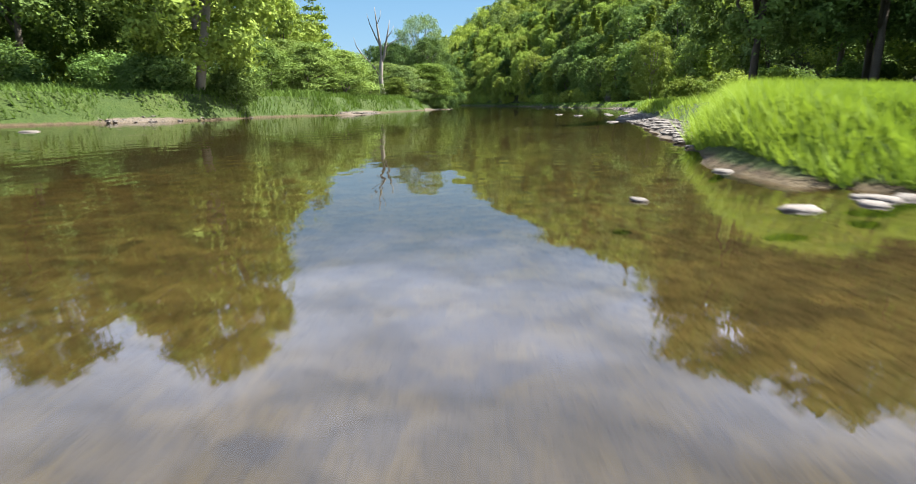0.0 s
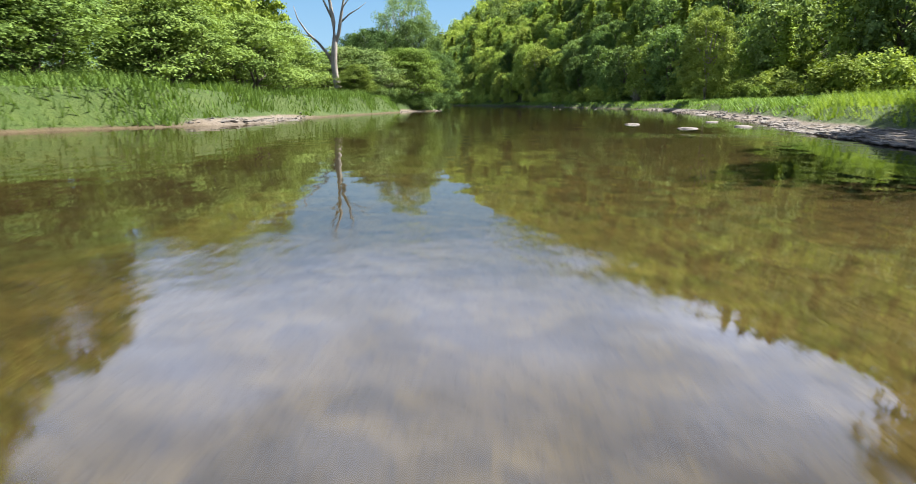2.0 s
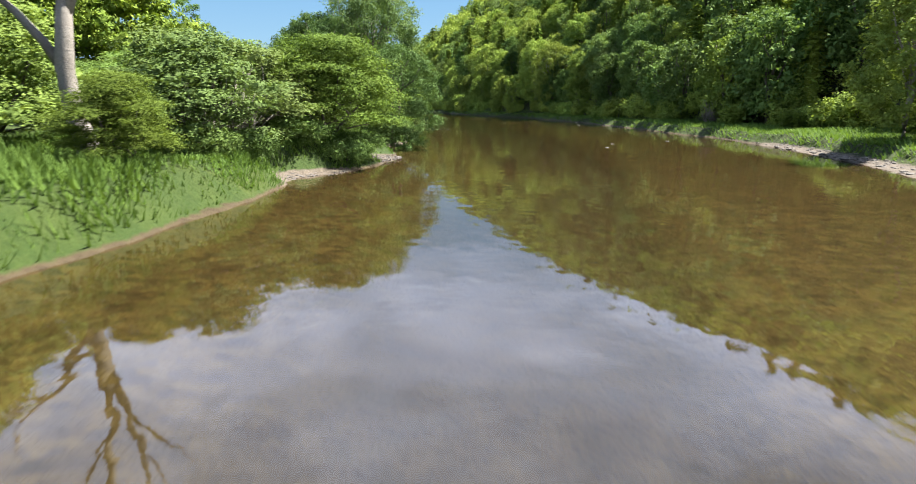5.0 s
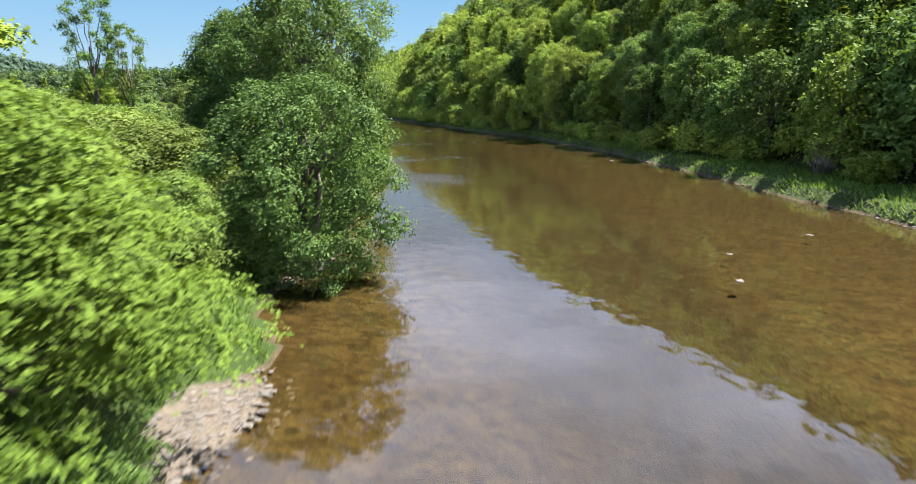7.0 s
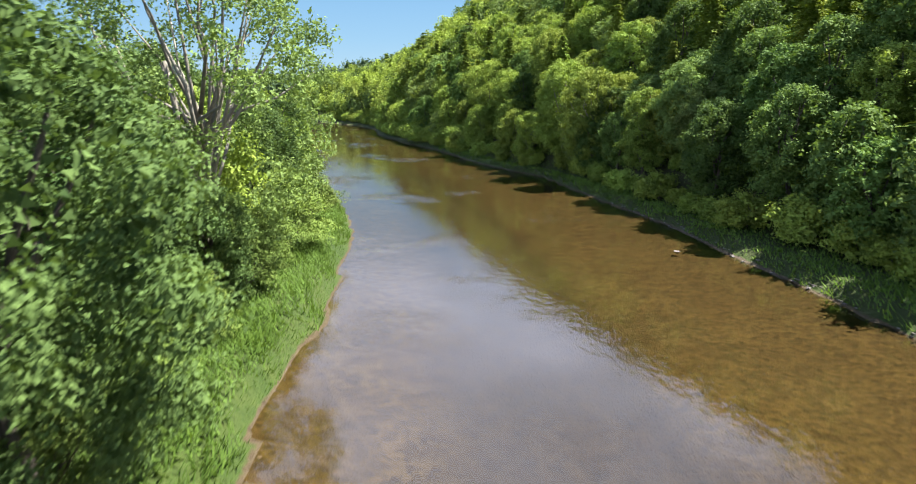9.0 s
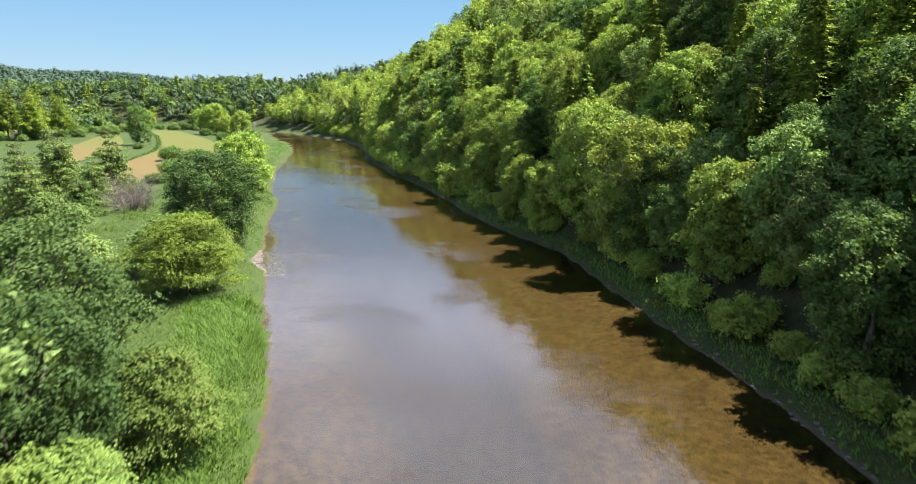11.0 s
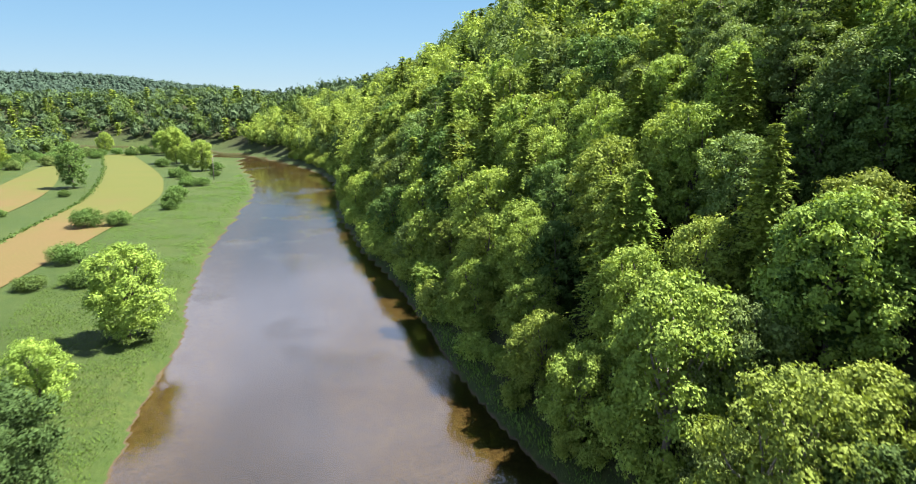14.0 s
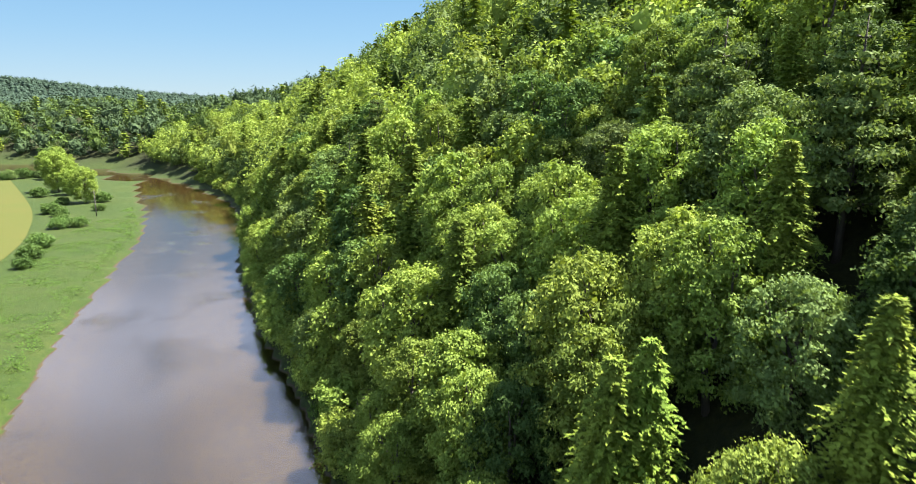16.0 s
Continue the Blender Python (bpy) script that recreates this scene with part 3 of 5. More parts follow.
def plant(kind, x, y, size=1.0, turn=0.0, label="", group="", tall=1.0, sink=0.12):
    """Sets a tree of a kind on the ground. The first one carries the meshes; the rest are copies of it."""
    m = pose(x, y, ground_at(x, y) - sink, 0, 0, turn) @ Matrix.Diagonal((size, size, size * tall, 1))
    name, pieces, usual, category = KINDS[kind][:4]
    if len(KINDS[kind]) == 4:
        root = new(name)
        for piece, mesh, words in pieces:
            part(piece, mesh, root, words)
        root.matrix_basis = m
        KINDS[kind] = (*KINDS[kind], root)
        tagged(root, label or usual, category, group)
        return root
    first = KINDS[kind][4]
    was = first.matrix_basis.copy()
    first.matrix_basis = Matrix.Identity(4)
    ob = copy_thing(first, m)
    first.matrix_basis = was
    for key in ("label", "group"):
        if key in ob:
            del ob[key]
    return tagged(ob, label or usual, category, group)


def crown_lobes(rng, count, base, height, wide, fat=0.24):
    """Lobes spread over an egg-shaped crown, round on top and cut off below."""
    out_c, out_r = [], []
    for i in range(count):
        zz = 1 - 1.9 * (i + 0.5) / count
        rad = max(math.sqrt(max(0.0, 1 - zz * zz)), 0.62 if zz < 0 else 0.0)
        a = i * 2.399963 + rng.uniform(-0.4, 0.4)
        spread = wide / 2 * (1 - fat) * rng.uniform(0.62, 1.06)
        r = wide * fat * rng.uniform(0.75, 1.15)
        z = base + r * 0.7 + (height - base - r * 1.4) * (0.5 + 0.5 * zz)
        out_c.append((math.cos(a) * rad * spread, math.sin(a) * rad * spread, z))
        out_r.append((r, r, r * rng.uniform(0.7, 0.9)))
    return np.array(out_c), np.array(out_r)


def broadleaf(name, seed, height, wide, leaves, leaf, mat, label, base=0.05, lobes=14, fat=0.24, bark=BARK, shape=darts, core=0.5, trunk=0.022, category="tree",
              shell=(0.72, 1.06), ragged=0.75, sides=6, limbs=7):
    rng = np.random.default_rng(seed)
    if category == "tree":
        lobes, fat = int(lobes * 1.9), fat * 0.74
    c, r = crown_lobes(rng, lobes, height * base, height, wide, fat)
    v, t = lumps(c, r, leaves, leaf, rng, shape, core=core, shell=shell, ragged=ragged)
    pieces = [limb((0, 0, 0), (rng.normal() * 0.03 * height, rng.normal() * 0.03 * height, height * 0.62), height * trunk, height * trunk * 0.45, rng, 0.05, 5, sides)]
    for i in range(min(limbs, lobes)):
        cc = c[(i * 2 + 1) % lobes]
        z0 = min(height * rng.uniform(0.22, 0.5), cc[2] * 0.8)
        pieces.append(limb((0, 0, z0), cc, height * trunk * 0.5, height * trunk * 0.14, rng, 0.10, 4, 5))
    KINDS[name] = (category.replace(" ", "_") if category != "tree" else "tree",
                   [("trunk", mesh_of("trunk", *join(pieces), bark, True), ""), ("crown", mesh_of("crown", v, t, mat), "")], label, category)


def hemlock(name, seed, height, wide, whorls, arms, leaf, mat, label, shape=darts, per=6):
    """A conifer with drooping, ragged tiers."""
    rng = np.random.default_rng(seed)
    p, nrm = [], []
    for k in range(whorls):
        f = (k + rng.uniform(-0.3, 0.3)) / whorls
        z0 = height * (0.06 + 0.93 * f)
        reach = wide / 2 * (1 - f) ** 0.75 * rng.uniform(0.75, 1.15) + 0.12
        for a in range(arms):
            ang = 2 * math.pi * (a + rng.uniform(-0.4, 0.4)) / arms + k * 1.1
            ln = reach * rng.uniform(0.65, 1.15)
            for q in range(per):
                s = (q + rng.uniform(0.2, 1.0)) / per
                side = rng.normal() * 0.16 * ln * (1.1 - s)
                p.append((math.cos(ang) * ln * s - math.sin(ang) * side, math.sin(ang) * ln * s + math.cos(ang) * side, z0 - 0.30 * ln * s * s + 0.10 * ln * s + rng.normal() * 0.08))
                nrm.append((math.cos(ang) * 0.45 + rng.normal() * 0.35, math.sin(ang) * 0.45 + rng.normal() * 0.35, 1.0))
    p, nrm = np.array(p), np.array(nrm)
    k = len(p)
    out = unit(np.column_stack((unit(p[:, :2]) + rng.normal(size=(k, 2)) * 0.75, rng.normal(size=k) * 0.3 - 0.22)))
    side = unit(np.cross(out, nrm))
    ln = (leaf * rng.uniform(0.7, 1.4, k))[:, None]
    v = np.stack((p - side * ln * 0.34, p + side * ln * 0.34, p + out * ln), 1).reshape(-1, 3)
    t = np.arange(k)[:, None] * 3 + (0, 1, 2)
    heart = [(0, 0, height * s) for s in (0.05, 0.3, 0.6, 0.97)]
    cv, ct = tube(heart, [wide * 0.15, wide * 0.13, wide * 0.07, 0.02], 6)
    v, t = join([(v, t), (cv, ct)])
    KINDS[name] = ("conifer", [("trunk", mesh_of("trunk", *limb((0, 0, -0.2), (0, 0, height * 0.9), height * 0.018, 0.03, rng, 0.01, 4, 6), BARK, True), ""),
                               ("crown", mesh_of("crown", v, t, mat), "")], label, "conifer")


def pine(name, seed, height, wide, mat, label, leaves=3200, leaf=0.42, bare=0.25):
    """A white pine: level plates of soft needles on whorls of limbs."""
    rng = np.random.default_rng(seed)
    c, r, pieces = [], [], [limb((0, 0, -0.2), (0, 0, height * 0.97), height * 0.02, 0.04, rng, 0.01, 6, 6)]
    levels = 9
    for k in range(levels):
        f = k / (levels - 1)
        z = height * (bare + (0.98 - bare) * f)
        reach = wide / 2 * (1 - 0.8 * f) * rng.uniform(0.8, 1.15)
        for a in range(5 if f < 0.8 else 3):
            ang = a * 2 * math.pi / 5 + k * 0.9 + rng.uniform(-0.3, 0.3)
            ln = reach * rng.uniform(0.7, 1.1)
            end = (math.cos(ang) * ln, math.sin(ang) * ln, z + 0.12 * ln)
            pieces.append(limb((0, 0, z - 0.1), end, height * 0.005 + 0.02, 0.02, rng, 0.06, 3, 4))
            for s in (0.55, 0.95):
                c.append((end[0] * s, end[1] * s, z + 0.12 * ln * s))
                rr = ln * rng.uniform(0.24, 0.34) + 0.25
                r.append((rr, rr, rr * 0.42))
    v, t = lumps(c, r, leaves, leaf, rng, darts, core=0.45, up=0.5, shell=(0.6, 1.1), ragged=0.9)
    KINDS[name] = ("pine", [("trunk", mesh_of("trunk", *join(pieces), BARK, True), ""), ("crown", mesh_of("crown", v, t, mat), "")], label, "conifer")


def layered(name, seed, height, wide, leaves, leaf, mat, label, bark=BARK, plates=26, shape=darts, flat=0.32, twigs=14):
    """A thorn-like small tree of level leafy plates on many crooked stems."""
    rng = np.random.default_rng(seed)
    c, r, pieces = [], [], []
    for i in range(plates):
        f = (i + 0.5) / plates
        z = height * (0.16 + 0.8 * f ** 0.85)
        spread = wide / 2 * (0.95 - 0.72 * max(0.0, f - 0.35) / 0.65) * math.sqrt(rng.uniform(0.15, 1.0)) * 0.86
        a = i * 2.399963 + rng.uniform(-0.3, 0.3)
        c.append((math.cos(a) * spread, math.sin(a) * spread, z))
        q = wide * rng.uniform(0.13, 0.21)
        r.append((q, q, q * flat * rng.uniform(0.8, 1.4)))
    for i in range(5):
        a = i * 1.257 + rng.uniform(-0.4, 0.4)
        pieces.append(limb((math.cos(a) * 0.15, math.sin(a) * 0.15, -0.1), (math.cos(a) * wide * 0.22, math.sin(a) * wide * 0.22, height * 0.6), height * 0.016, height * 0.006, rng, 0.2, 5, 5))
    for i in range(twigs):
        cc = np.array(c[(i * 3) % plates])
        pieces.append(limb(cc * (0.35, 0.35, 0.6), cc * (1.12, 1.12, 1.02), height * 0.006, 0.008, rng, 0.14, 4, 4))
    v, t = lumps(c, r, leaves, leaf, rng, shape, core=0.5, up=1.5, shell=(0.6, 1.12), ragged=0.45, spray=14, wide=3.0)
    KINDS[name] = ("small_tree", [("trunk", mesh_of("trunk", *join(pieces), bark, True), ""), ("crown", mesh_of("crown", v, t, mat), "")], label, "tree")


for tier, share, coarse in (("", 1.0, 1.0), ("_upper", 0.3, 1.75)):
    # the trees that the way passes nearest are leafier
    broadleaf("hill_a" + tier, 1, 15, 10.5, int(15000 * share), 0.26 * coarse, LEAF, "tall broadleaf tree with a dense green crown on the wooded hill", lobes=30, fat=0.15, shape=darts, core=0.8, limbs=4)
    broadleaf("hill_b" + tier, 2, 16, 9.5, int(14500 * share), 0.26 * coarse, LEAF, "tall green broadleaf tree with a lumpy crown on the wooded hill", lobes=28, fat=0.155, shape=darts, core=0.8, limbs=4)
    broadleaf("hill_c" + tier, 3, 14, 11, int(15500 * share), 0.25 * coarse, LEAF_GREY, "broad grey-green oak-like tree on the wooded hill", lobes=34, fat=0.135, shape=darts, core=0.8, limbs=4)
    broadleaf("hill_d" + tier, 4, 13, 9, int(13000 * share), 0.25 * coarse, LEAF_PALE, "light green broadleaf tree on the wooded hill", lobes=26, fat=0.155, shape=darts, core=0.8, limbs=4)
    broadleaf("hill_e" + tier, 5, 15, 10, int(14500 * share), 0.26 * coarse, LEAF_DARK, "dark green broadleaf tree on the wooded hill", lobes=30, fat=0.145, shape=darts, core=0.8, limbs=4)
    hemlock("hemlock_a" + tier, 6, 18, 9.5, 34 if not tier else 26, 13 if not tier else 11, 0.36 * coarse, NEEDLE, "tall dark green hemlock with drooping tiers on the wooded hill", per=26 if not tier else 10)
    hemlock("hemlock_b" + tier, 7, 16, 8.0, 32 if not tier else 24, 12 if not tier else 10, 0.34 * coarse, NEEDLE, "slim dark green hemlock with ragged tiers on the wooded hill", per=26 if not tier else 10)
pine("white_pine", 8, 18, 10, LEAF_GREY, "grey-green white pine with level plates of needles", leaves=12000, leaf=0.26)
pine("bushy_pine", 28, 12, 11, LEAF_GREY, "bushy grey-green pine at the corner of the field", leaves=12000, leaf=0.26, bare=0.06)
pine("dark_pine", 9, 18, 11, NEEDLE, "tall dark pine with level limbs behind the river bank", leaves=14000, leaf=0.32)
broadleaf("sycamore", 10, 17, 13, 24000, 0.25, LEAF_PALE, "leafy light green sycamore on the grassy river bank", base=0.04, lobes=38, fat=0.14, bark=BARK_PALE, core=0.72, limbs=12, shape=darts)
broadleaf("shade_tree", 11, 20, 14, 24000, 0.25, LEAF_DARK, "tall dark shady tree with bare lower trunk on the bank", base=0.14, lobes=38, fat=0.14, core=0.72, trunk=0.016, limbs=12, shape=darts)
broadleaf("bank_tree", 12, 14, 12, 52000, 0.145, LEAF_DEEP, "dense green tree on the bank, foliage hanging over the water", base=-0.08, lobes=46, fat=0.14, core=0.85, limbs=10, shape=darts)
broadleaf("tall_bank_tree", 29, 14, 12, 46000, 0.15, LEAF_DEEP, "tall dense dark green tree standing on the bank above the water", base=0.0, lobes=44, fat=0.14, core=0.85, limbs=10, shape=darts)
broadleaf("open_sycamore", 13, 23, 17, 46000, 0.19, LEAF_GREY, "tall open-crowned sycamore with pale limbs showing through", base=0.05, lobes=58, fat=0.11, bark=BARK_PALE, core=0, shell=(0.3, 1.2), shape=darts, ragged=1.2, trunk=0.013, limbs=26)
broadleaf("pale_tree", 14, 18, 12, 22000, 0.25, LEAF_PALE, "light green sycamore with white trunk below the wooded hill", base=0.04, lobes=36, fat=0.14, bark=BARK_PALE, core=0.7, limbs=12, shape=darts)
broadleaf("dark_tree", 15, 14, 11, 34000, 0.17, LEAF_DEEP, "dense dark green tree on the wooded bank", base=0.0, lobes=40, fat=0.14, core=0.8, shape=darts)
broadleaf("bright_tree", 16, 13, 10.5, 18000, 0.24, LEAF, "bright green tree standing alone at the water's edge", base=0.0, lobes=32, fat=0.15, core=0.75, shape=darts)
broadleaf("thin_tree", 17, 21, 8, 12000, 0.2, LEAF_DARK, "tall thin tree with a sparse crown above the thicket", base=0.3, lobes=18, fat=0.14, core=0, trunk=0.012, shape=darts, shell=(0.4, 1.15))
broadleaf("spire_tree", 18, 16, 10.5, 9000, 0.32, LEAF_DARK, "tall full tree with a cone-like crown between the fields", base=0.0, lobes=28, fat=0.15, core=0.8, shape=darts)
broadleaf("round_bush", 19, 5, 8, 8000, 0.2, LEAF_DARK, "round dark green bush", base=-0.05, lobes=20, fat=0.18, core=0.85, category="bush", limbs=5, shape=darts)
broadleaf("field_bush", 20, 3.4, 6, 3200, 0.25, LEAF_DARK, "low green bush on the grassy strip beside the field", base=-0.05, lobes=14, fat=0.2, core=0.85, category="bush", limbs=4, shape=darts)
broadleaf("edge_bush", 27, 3.2, 4.4, 3600, 0.2, LEAF, "leafy green bush at the foot of the wooded hill", base=-0.05, lobes=14, fat=0.2, core=0.8, category="bush", limbs=4, shape=darts)
layered("yellow_bush", 21, 7.2, 10.0, 60000, 0.105, LEAF_YELLOW, "spreading yellow-green thorn bush overhanging gravel at the water's edge", plates=48, flat=0.26, shape=darts)
layered("thorn_a", 22, 7.5, 9.5, 22000, 0.155, LEAF_THORN, "spreading green thorn tree with level leafy layers on the bank", plates=34, shape=darts)
layered("thorn_b", 23, 7.0, 8.5, 17000, 0.15, LEAF_GREY, "grey-green thorn tree with bare pale twigs on the bank", bark=DEADWOOD, twigs=40, plates=30, shape=darts)
layered("thorn_c", 24, 8.0, 10.0, 22000, 0.155, LEAF_THORN, "broad green thorn tree in the thicket behind the bank", plates=38, shape=darts)
layered("willow_bush", 25, 4.6, 9.0, 12000, 0.2, LEAF_GREY, "low grey-green willow bush on the grassy bank", plates=26, flat=0.5, shape=darts)
broadleaf("leafy_shrub", 26, 3.0, 3.4, 3200, 0.17, LEAF_YELLOW, "small light green shrub on the grass below the trees", base=0.0, lobes=12, fat=0.2, core=0.5, category="bush", limbs=5, shape=darts)

# ---- left bank, going downstream ----
plant("sycamore", -17.6, 45.5, 1.0, 20)
for x, y, s, r in ((-15.8, 47.5, 0.8, 0), (-19.5, 43.8, 0.9, 60), (-17.0, 50.5, 0.9, 120), (-21.5, 47, 1.0, 200), (-23, 56, 1.0, 20), (-27, 52, 1.1, 90), (-30, 44, 1.1, 10)):
    plant("round_bush", x, y, s * 0.62, r, label="leafy dark bush in the shade under the trees")
plant("bright_tree", -30, 112, 1.35, 60, label="tall green tree rising behind the thorn thicket")
for x, y, s, r in ((-33, 51, 1.0, 0), (-28, 62, 1.0, 80), (-40, 58, 0.72, 140), (-44, 46, 0.62, 200), (-36, 70, 0.9, 300), (-26, 74, 0.85, 45)):
    plant("shade_tree", x, y, s, r)
for k, x, y, s, r in (("thorn_a", -18.5, 61, 0.85, 10), ("thorn_a", -15.5, 70, 0.95, 130), ("thorn_c", -14.0, 79, 0.9, 70), ("thorn_a", -20.5, 78, 1.1, 220),
                      ("thorn_c", -15.0, 88, 0.95, 310), ("thorn_a", -21.5, 90, 1.1, 160), ("thorn_b", -8.9, 105, 0.95, 15), ("thorn_b", -12.5, 111, 1.1, 120),
                      ("thorn_c", -17.5, 103, 1.0, 40), ("thorn_b", -9.2, 112.5, 1.0, 240), ("thorn_a", -10.5, 121, 1.0, 200), ("thorn_c", -16, 118, 1.1, 330),
                      ("thorn_c", -22, 127, 1.1, 90), ("thorn_a", -14.5, 129, 1.0, 280), ("thorn_b", -19.5, 136, 1.1, 60), ("thorn_c", -27, 118, 1.1, 180),
                      ("thorn_a", -29, 132, 1.1, 20), ("thorn_c", -25, 148, 1.15, 140), ("thorn_b", -34, 150, 1.1, 200), ("thorn_a", -32, 163, 1.1, 250),
                      ("thorn_c", -41, 140, 1.1, 30), ("thorn_a", -43, 162, 1.2, 100), ("thorn_c", -38, 176, 1.1, 290), ("thorn_c", -11.5, 138, 0.9, 0), ("thorn_a", -17, 145, 1.05, 60), ("thorn_c", -24, 138, 1.1, 200), ("thorn_a", -24, 158, 1.1, 300), ("thorn_c", -18, 152, 0.95, 130)):
    plant(k, x, y, s, r, group="thorn trees along the bank", tall=0.8 if y < 114 else 0.66)
for x, y, s, r in ((-31.5, 147, 1.2, 0), (-35.5, 141, 1.15, 100), (-39, 152, 1.0, 200)):
    plant("dark_pine", x, y, s, r)
plant("yellow_bush", -5.2, 116.0, 1.02, 30, tall=0.85)
for x, y, s, r in ((-6.2, 112.6, 0.5, 0), (-3.6, 113.4, 0.42, 70), (-3.1, 115.3, 0.40, 110), (-8.2, 114.6, 0.55, 160), (-6.9, 105.2, 0.38, 30), (-7.8, 102.5, 0.4, 80)):
    plant("round_bush", x, y, s, r, label="dark leafy undergrowth in the shade of the thorn bushes", tall=0.7)
for k, x, y, s, r in (("thorn_a", -7.2, 124.5, 0.55, 20), ("thorn_c", -10.0, 126.5, 0.8, 90), ("thorn_a", -6.4, 128.2, 0.5, 200), ("thorn_b", -8.6, 120.8, 0.6, 140), ("thorn_c", -12.5, 122.5, 0.8, 250), ("thorn_b", -5.6, 121.6, 0.42, 60), ("thorn_b", -7.6, 117.8, 0.5, 300)):
    plant(k, x, y, s, r, label="low spreading thorn bush on the bank behind the gravel")
plant("yellow_bush", -9.0, 98.0, 0.45, 130, label="small yellow-green bush in tall grass beside the dead tree")
plant("bank_tree", -2.8, 133.2, 0.74, 0, tall=0.86)
plant("tall_bank_tree", -6.6, 151.5, 0.95, 130, tall=1.08)
plant("thin_tree", -47, 200, 1.0, 0)
plant("thin_tree", -43.5, 203, 0.8, 120)
plant("open_sycamore", -9.8, 174, 0.95, 40)
for x, y, s, r in ((-10.8, 166, 0.72, 0), (-12.5, 163, 0.95, 90), (-17.5, 172, 1.05, 200), (-12, 150, 0.5, 300), (-17, 184, 1.1, 20), (-8.6, 170.5, 0.5, 140), (-23, 190, 1.1, 60), (-12, 190, 0.8, 100), (-15, 197, 0.9, 10)):
    plant("dark_tree", x, y, s, r)
plant("bright_tree", -13.5, 180, 0.95, 70, label="bright green tree in the thicket on the bank")
for k, x, y, s, r in (("thorn_c", -8.5, 186, 0.8, 50), ("thorn_a", -9.5, 197, 0.8, 100), ("thorn_a", -8.0, 173.5, 0.6, 300), ("thorn_c", -7.0, 153, 0.5, 0), ("thorn_a", -7.5, 159.5, 0.45, 80), ("thorn_a", -8.0, 166, 0.5, 200), ("thorn_c", -6.6, 146, 0.6, 20), ("thorn_a", -8.5, 180, 0.6, 30)):
    plant(k, x, y, s, r, label="low green thorn bush in the grass above the water")
plant("yellow_bush", -19.5, 226, 1.1, 70, label="rounded yellow-green bush on the grassy bank")
plant("willow_bush", -24.5, 234, 1.25, 0)
plant("willow_bush", -21.5, 238, 0.8, 100)
plant("willow_bush", -33, 231, 1.0, 200)
plant("dark_tree", -25, 248.0, 1.2, 120, label="spreading green tree with forked trunk above a gravel bar", tall=0.74)
plant("bright_tree", -33.6, 289, 1.0, 0)
plant("bright_tree", -32.5, 268, 0.62, 140, label="small green tree beside the larger one on the bank")
for x, y, s, r in ((-60, 292, 0.95, 0), (-67, 286, 1.05, 90), (-57, 280, 0.7, 180), (-73, 297, 1.0, 240), (-66, 274, 0.9, 30), (-52, 266, 0.6, 100), (-58, 262, 0.8, 10)):
    plant("bushy_pine", x, y, s, r)
for x, y, s, r in ((-47, 255, 0.8, 0), (-55, 262, 0.9, 90), (-62, 250, 1.0, 30), (-70, 262, 1.0, 70), (-52, 240, 0.9, 10)):
    plant("willow_bush", x, y, s, r)

# bushes in and beside the fields
for x, y, s, r in ((-78.5, 363, 1.0, 0), (-72.5, 366, 0.8, 90)):
    plant("round_bush", x, y, s, r, label="round dark bush standing on the bare field", group="twin field bushes")
plant("round_bush", -63.5, 328, 0.85, 40)
plant("round_bush", -60, 310.5, 0.7, 150, label="low spreading bush at the field edge", tall=0.7)
plant("round_bush", -52.5, 313, 0.85, 200, label="dull dark bush on the grass near the river", tall=0.75)
plant("round_bush", -45, 306, 0.7, 10, label="dull dark bush on the grass near the river", tall=0.8)
plant("spire_tree", -120, 432, 1.0, 0)
plant("field_bush", -112, 412, 0.7, 0)
plant("field_bush", -108, 376, 0.6, 50)
for x, y, s in ((-120.8, 506, 1.2), (-98.6, 466, 1.2), (-93, 460, 1.0), (-84, 438.6, 1.1), (-79.6, 441.5, 1.0), (-77, 412, 1.2), (-72.7, 399, 1.1), (-70, 390, 0.8), (-88, 449, 0.9), (-86, 472, 0.8), (-104, 486, 0.9), (-92, 492, 1.2)):
    plant("field_bush", x, y, s, x * 37 % 360, group="bushes along the field edge")
for x, y, s in ((-141, 568, 1.2), (-121, 522, 1.3), (-112, 512, 0.8), (-97.5, 490, 1.05), (-128, 548, 0.9), (-152, 580, 1.0), (-185, 582, 0.9), (-215, 590, 1.0)):
    plant("bright_tree", x, y, s, x * 53 % 360, label="full green tree on the point inside the river bend", group="trees on the point")

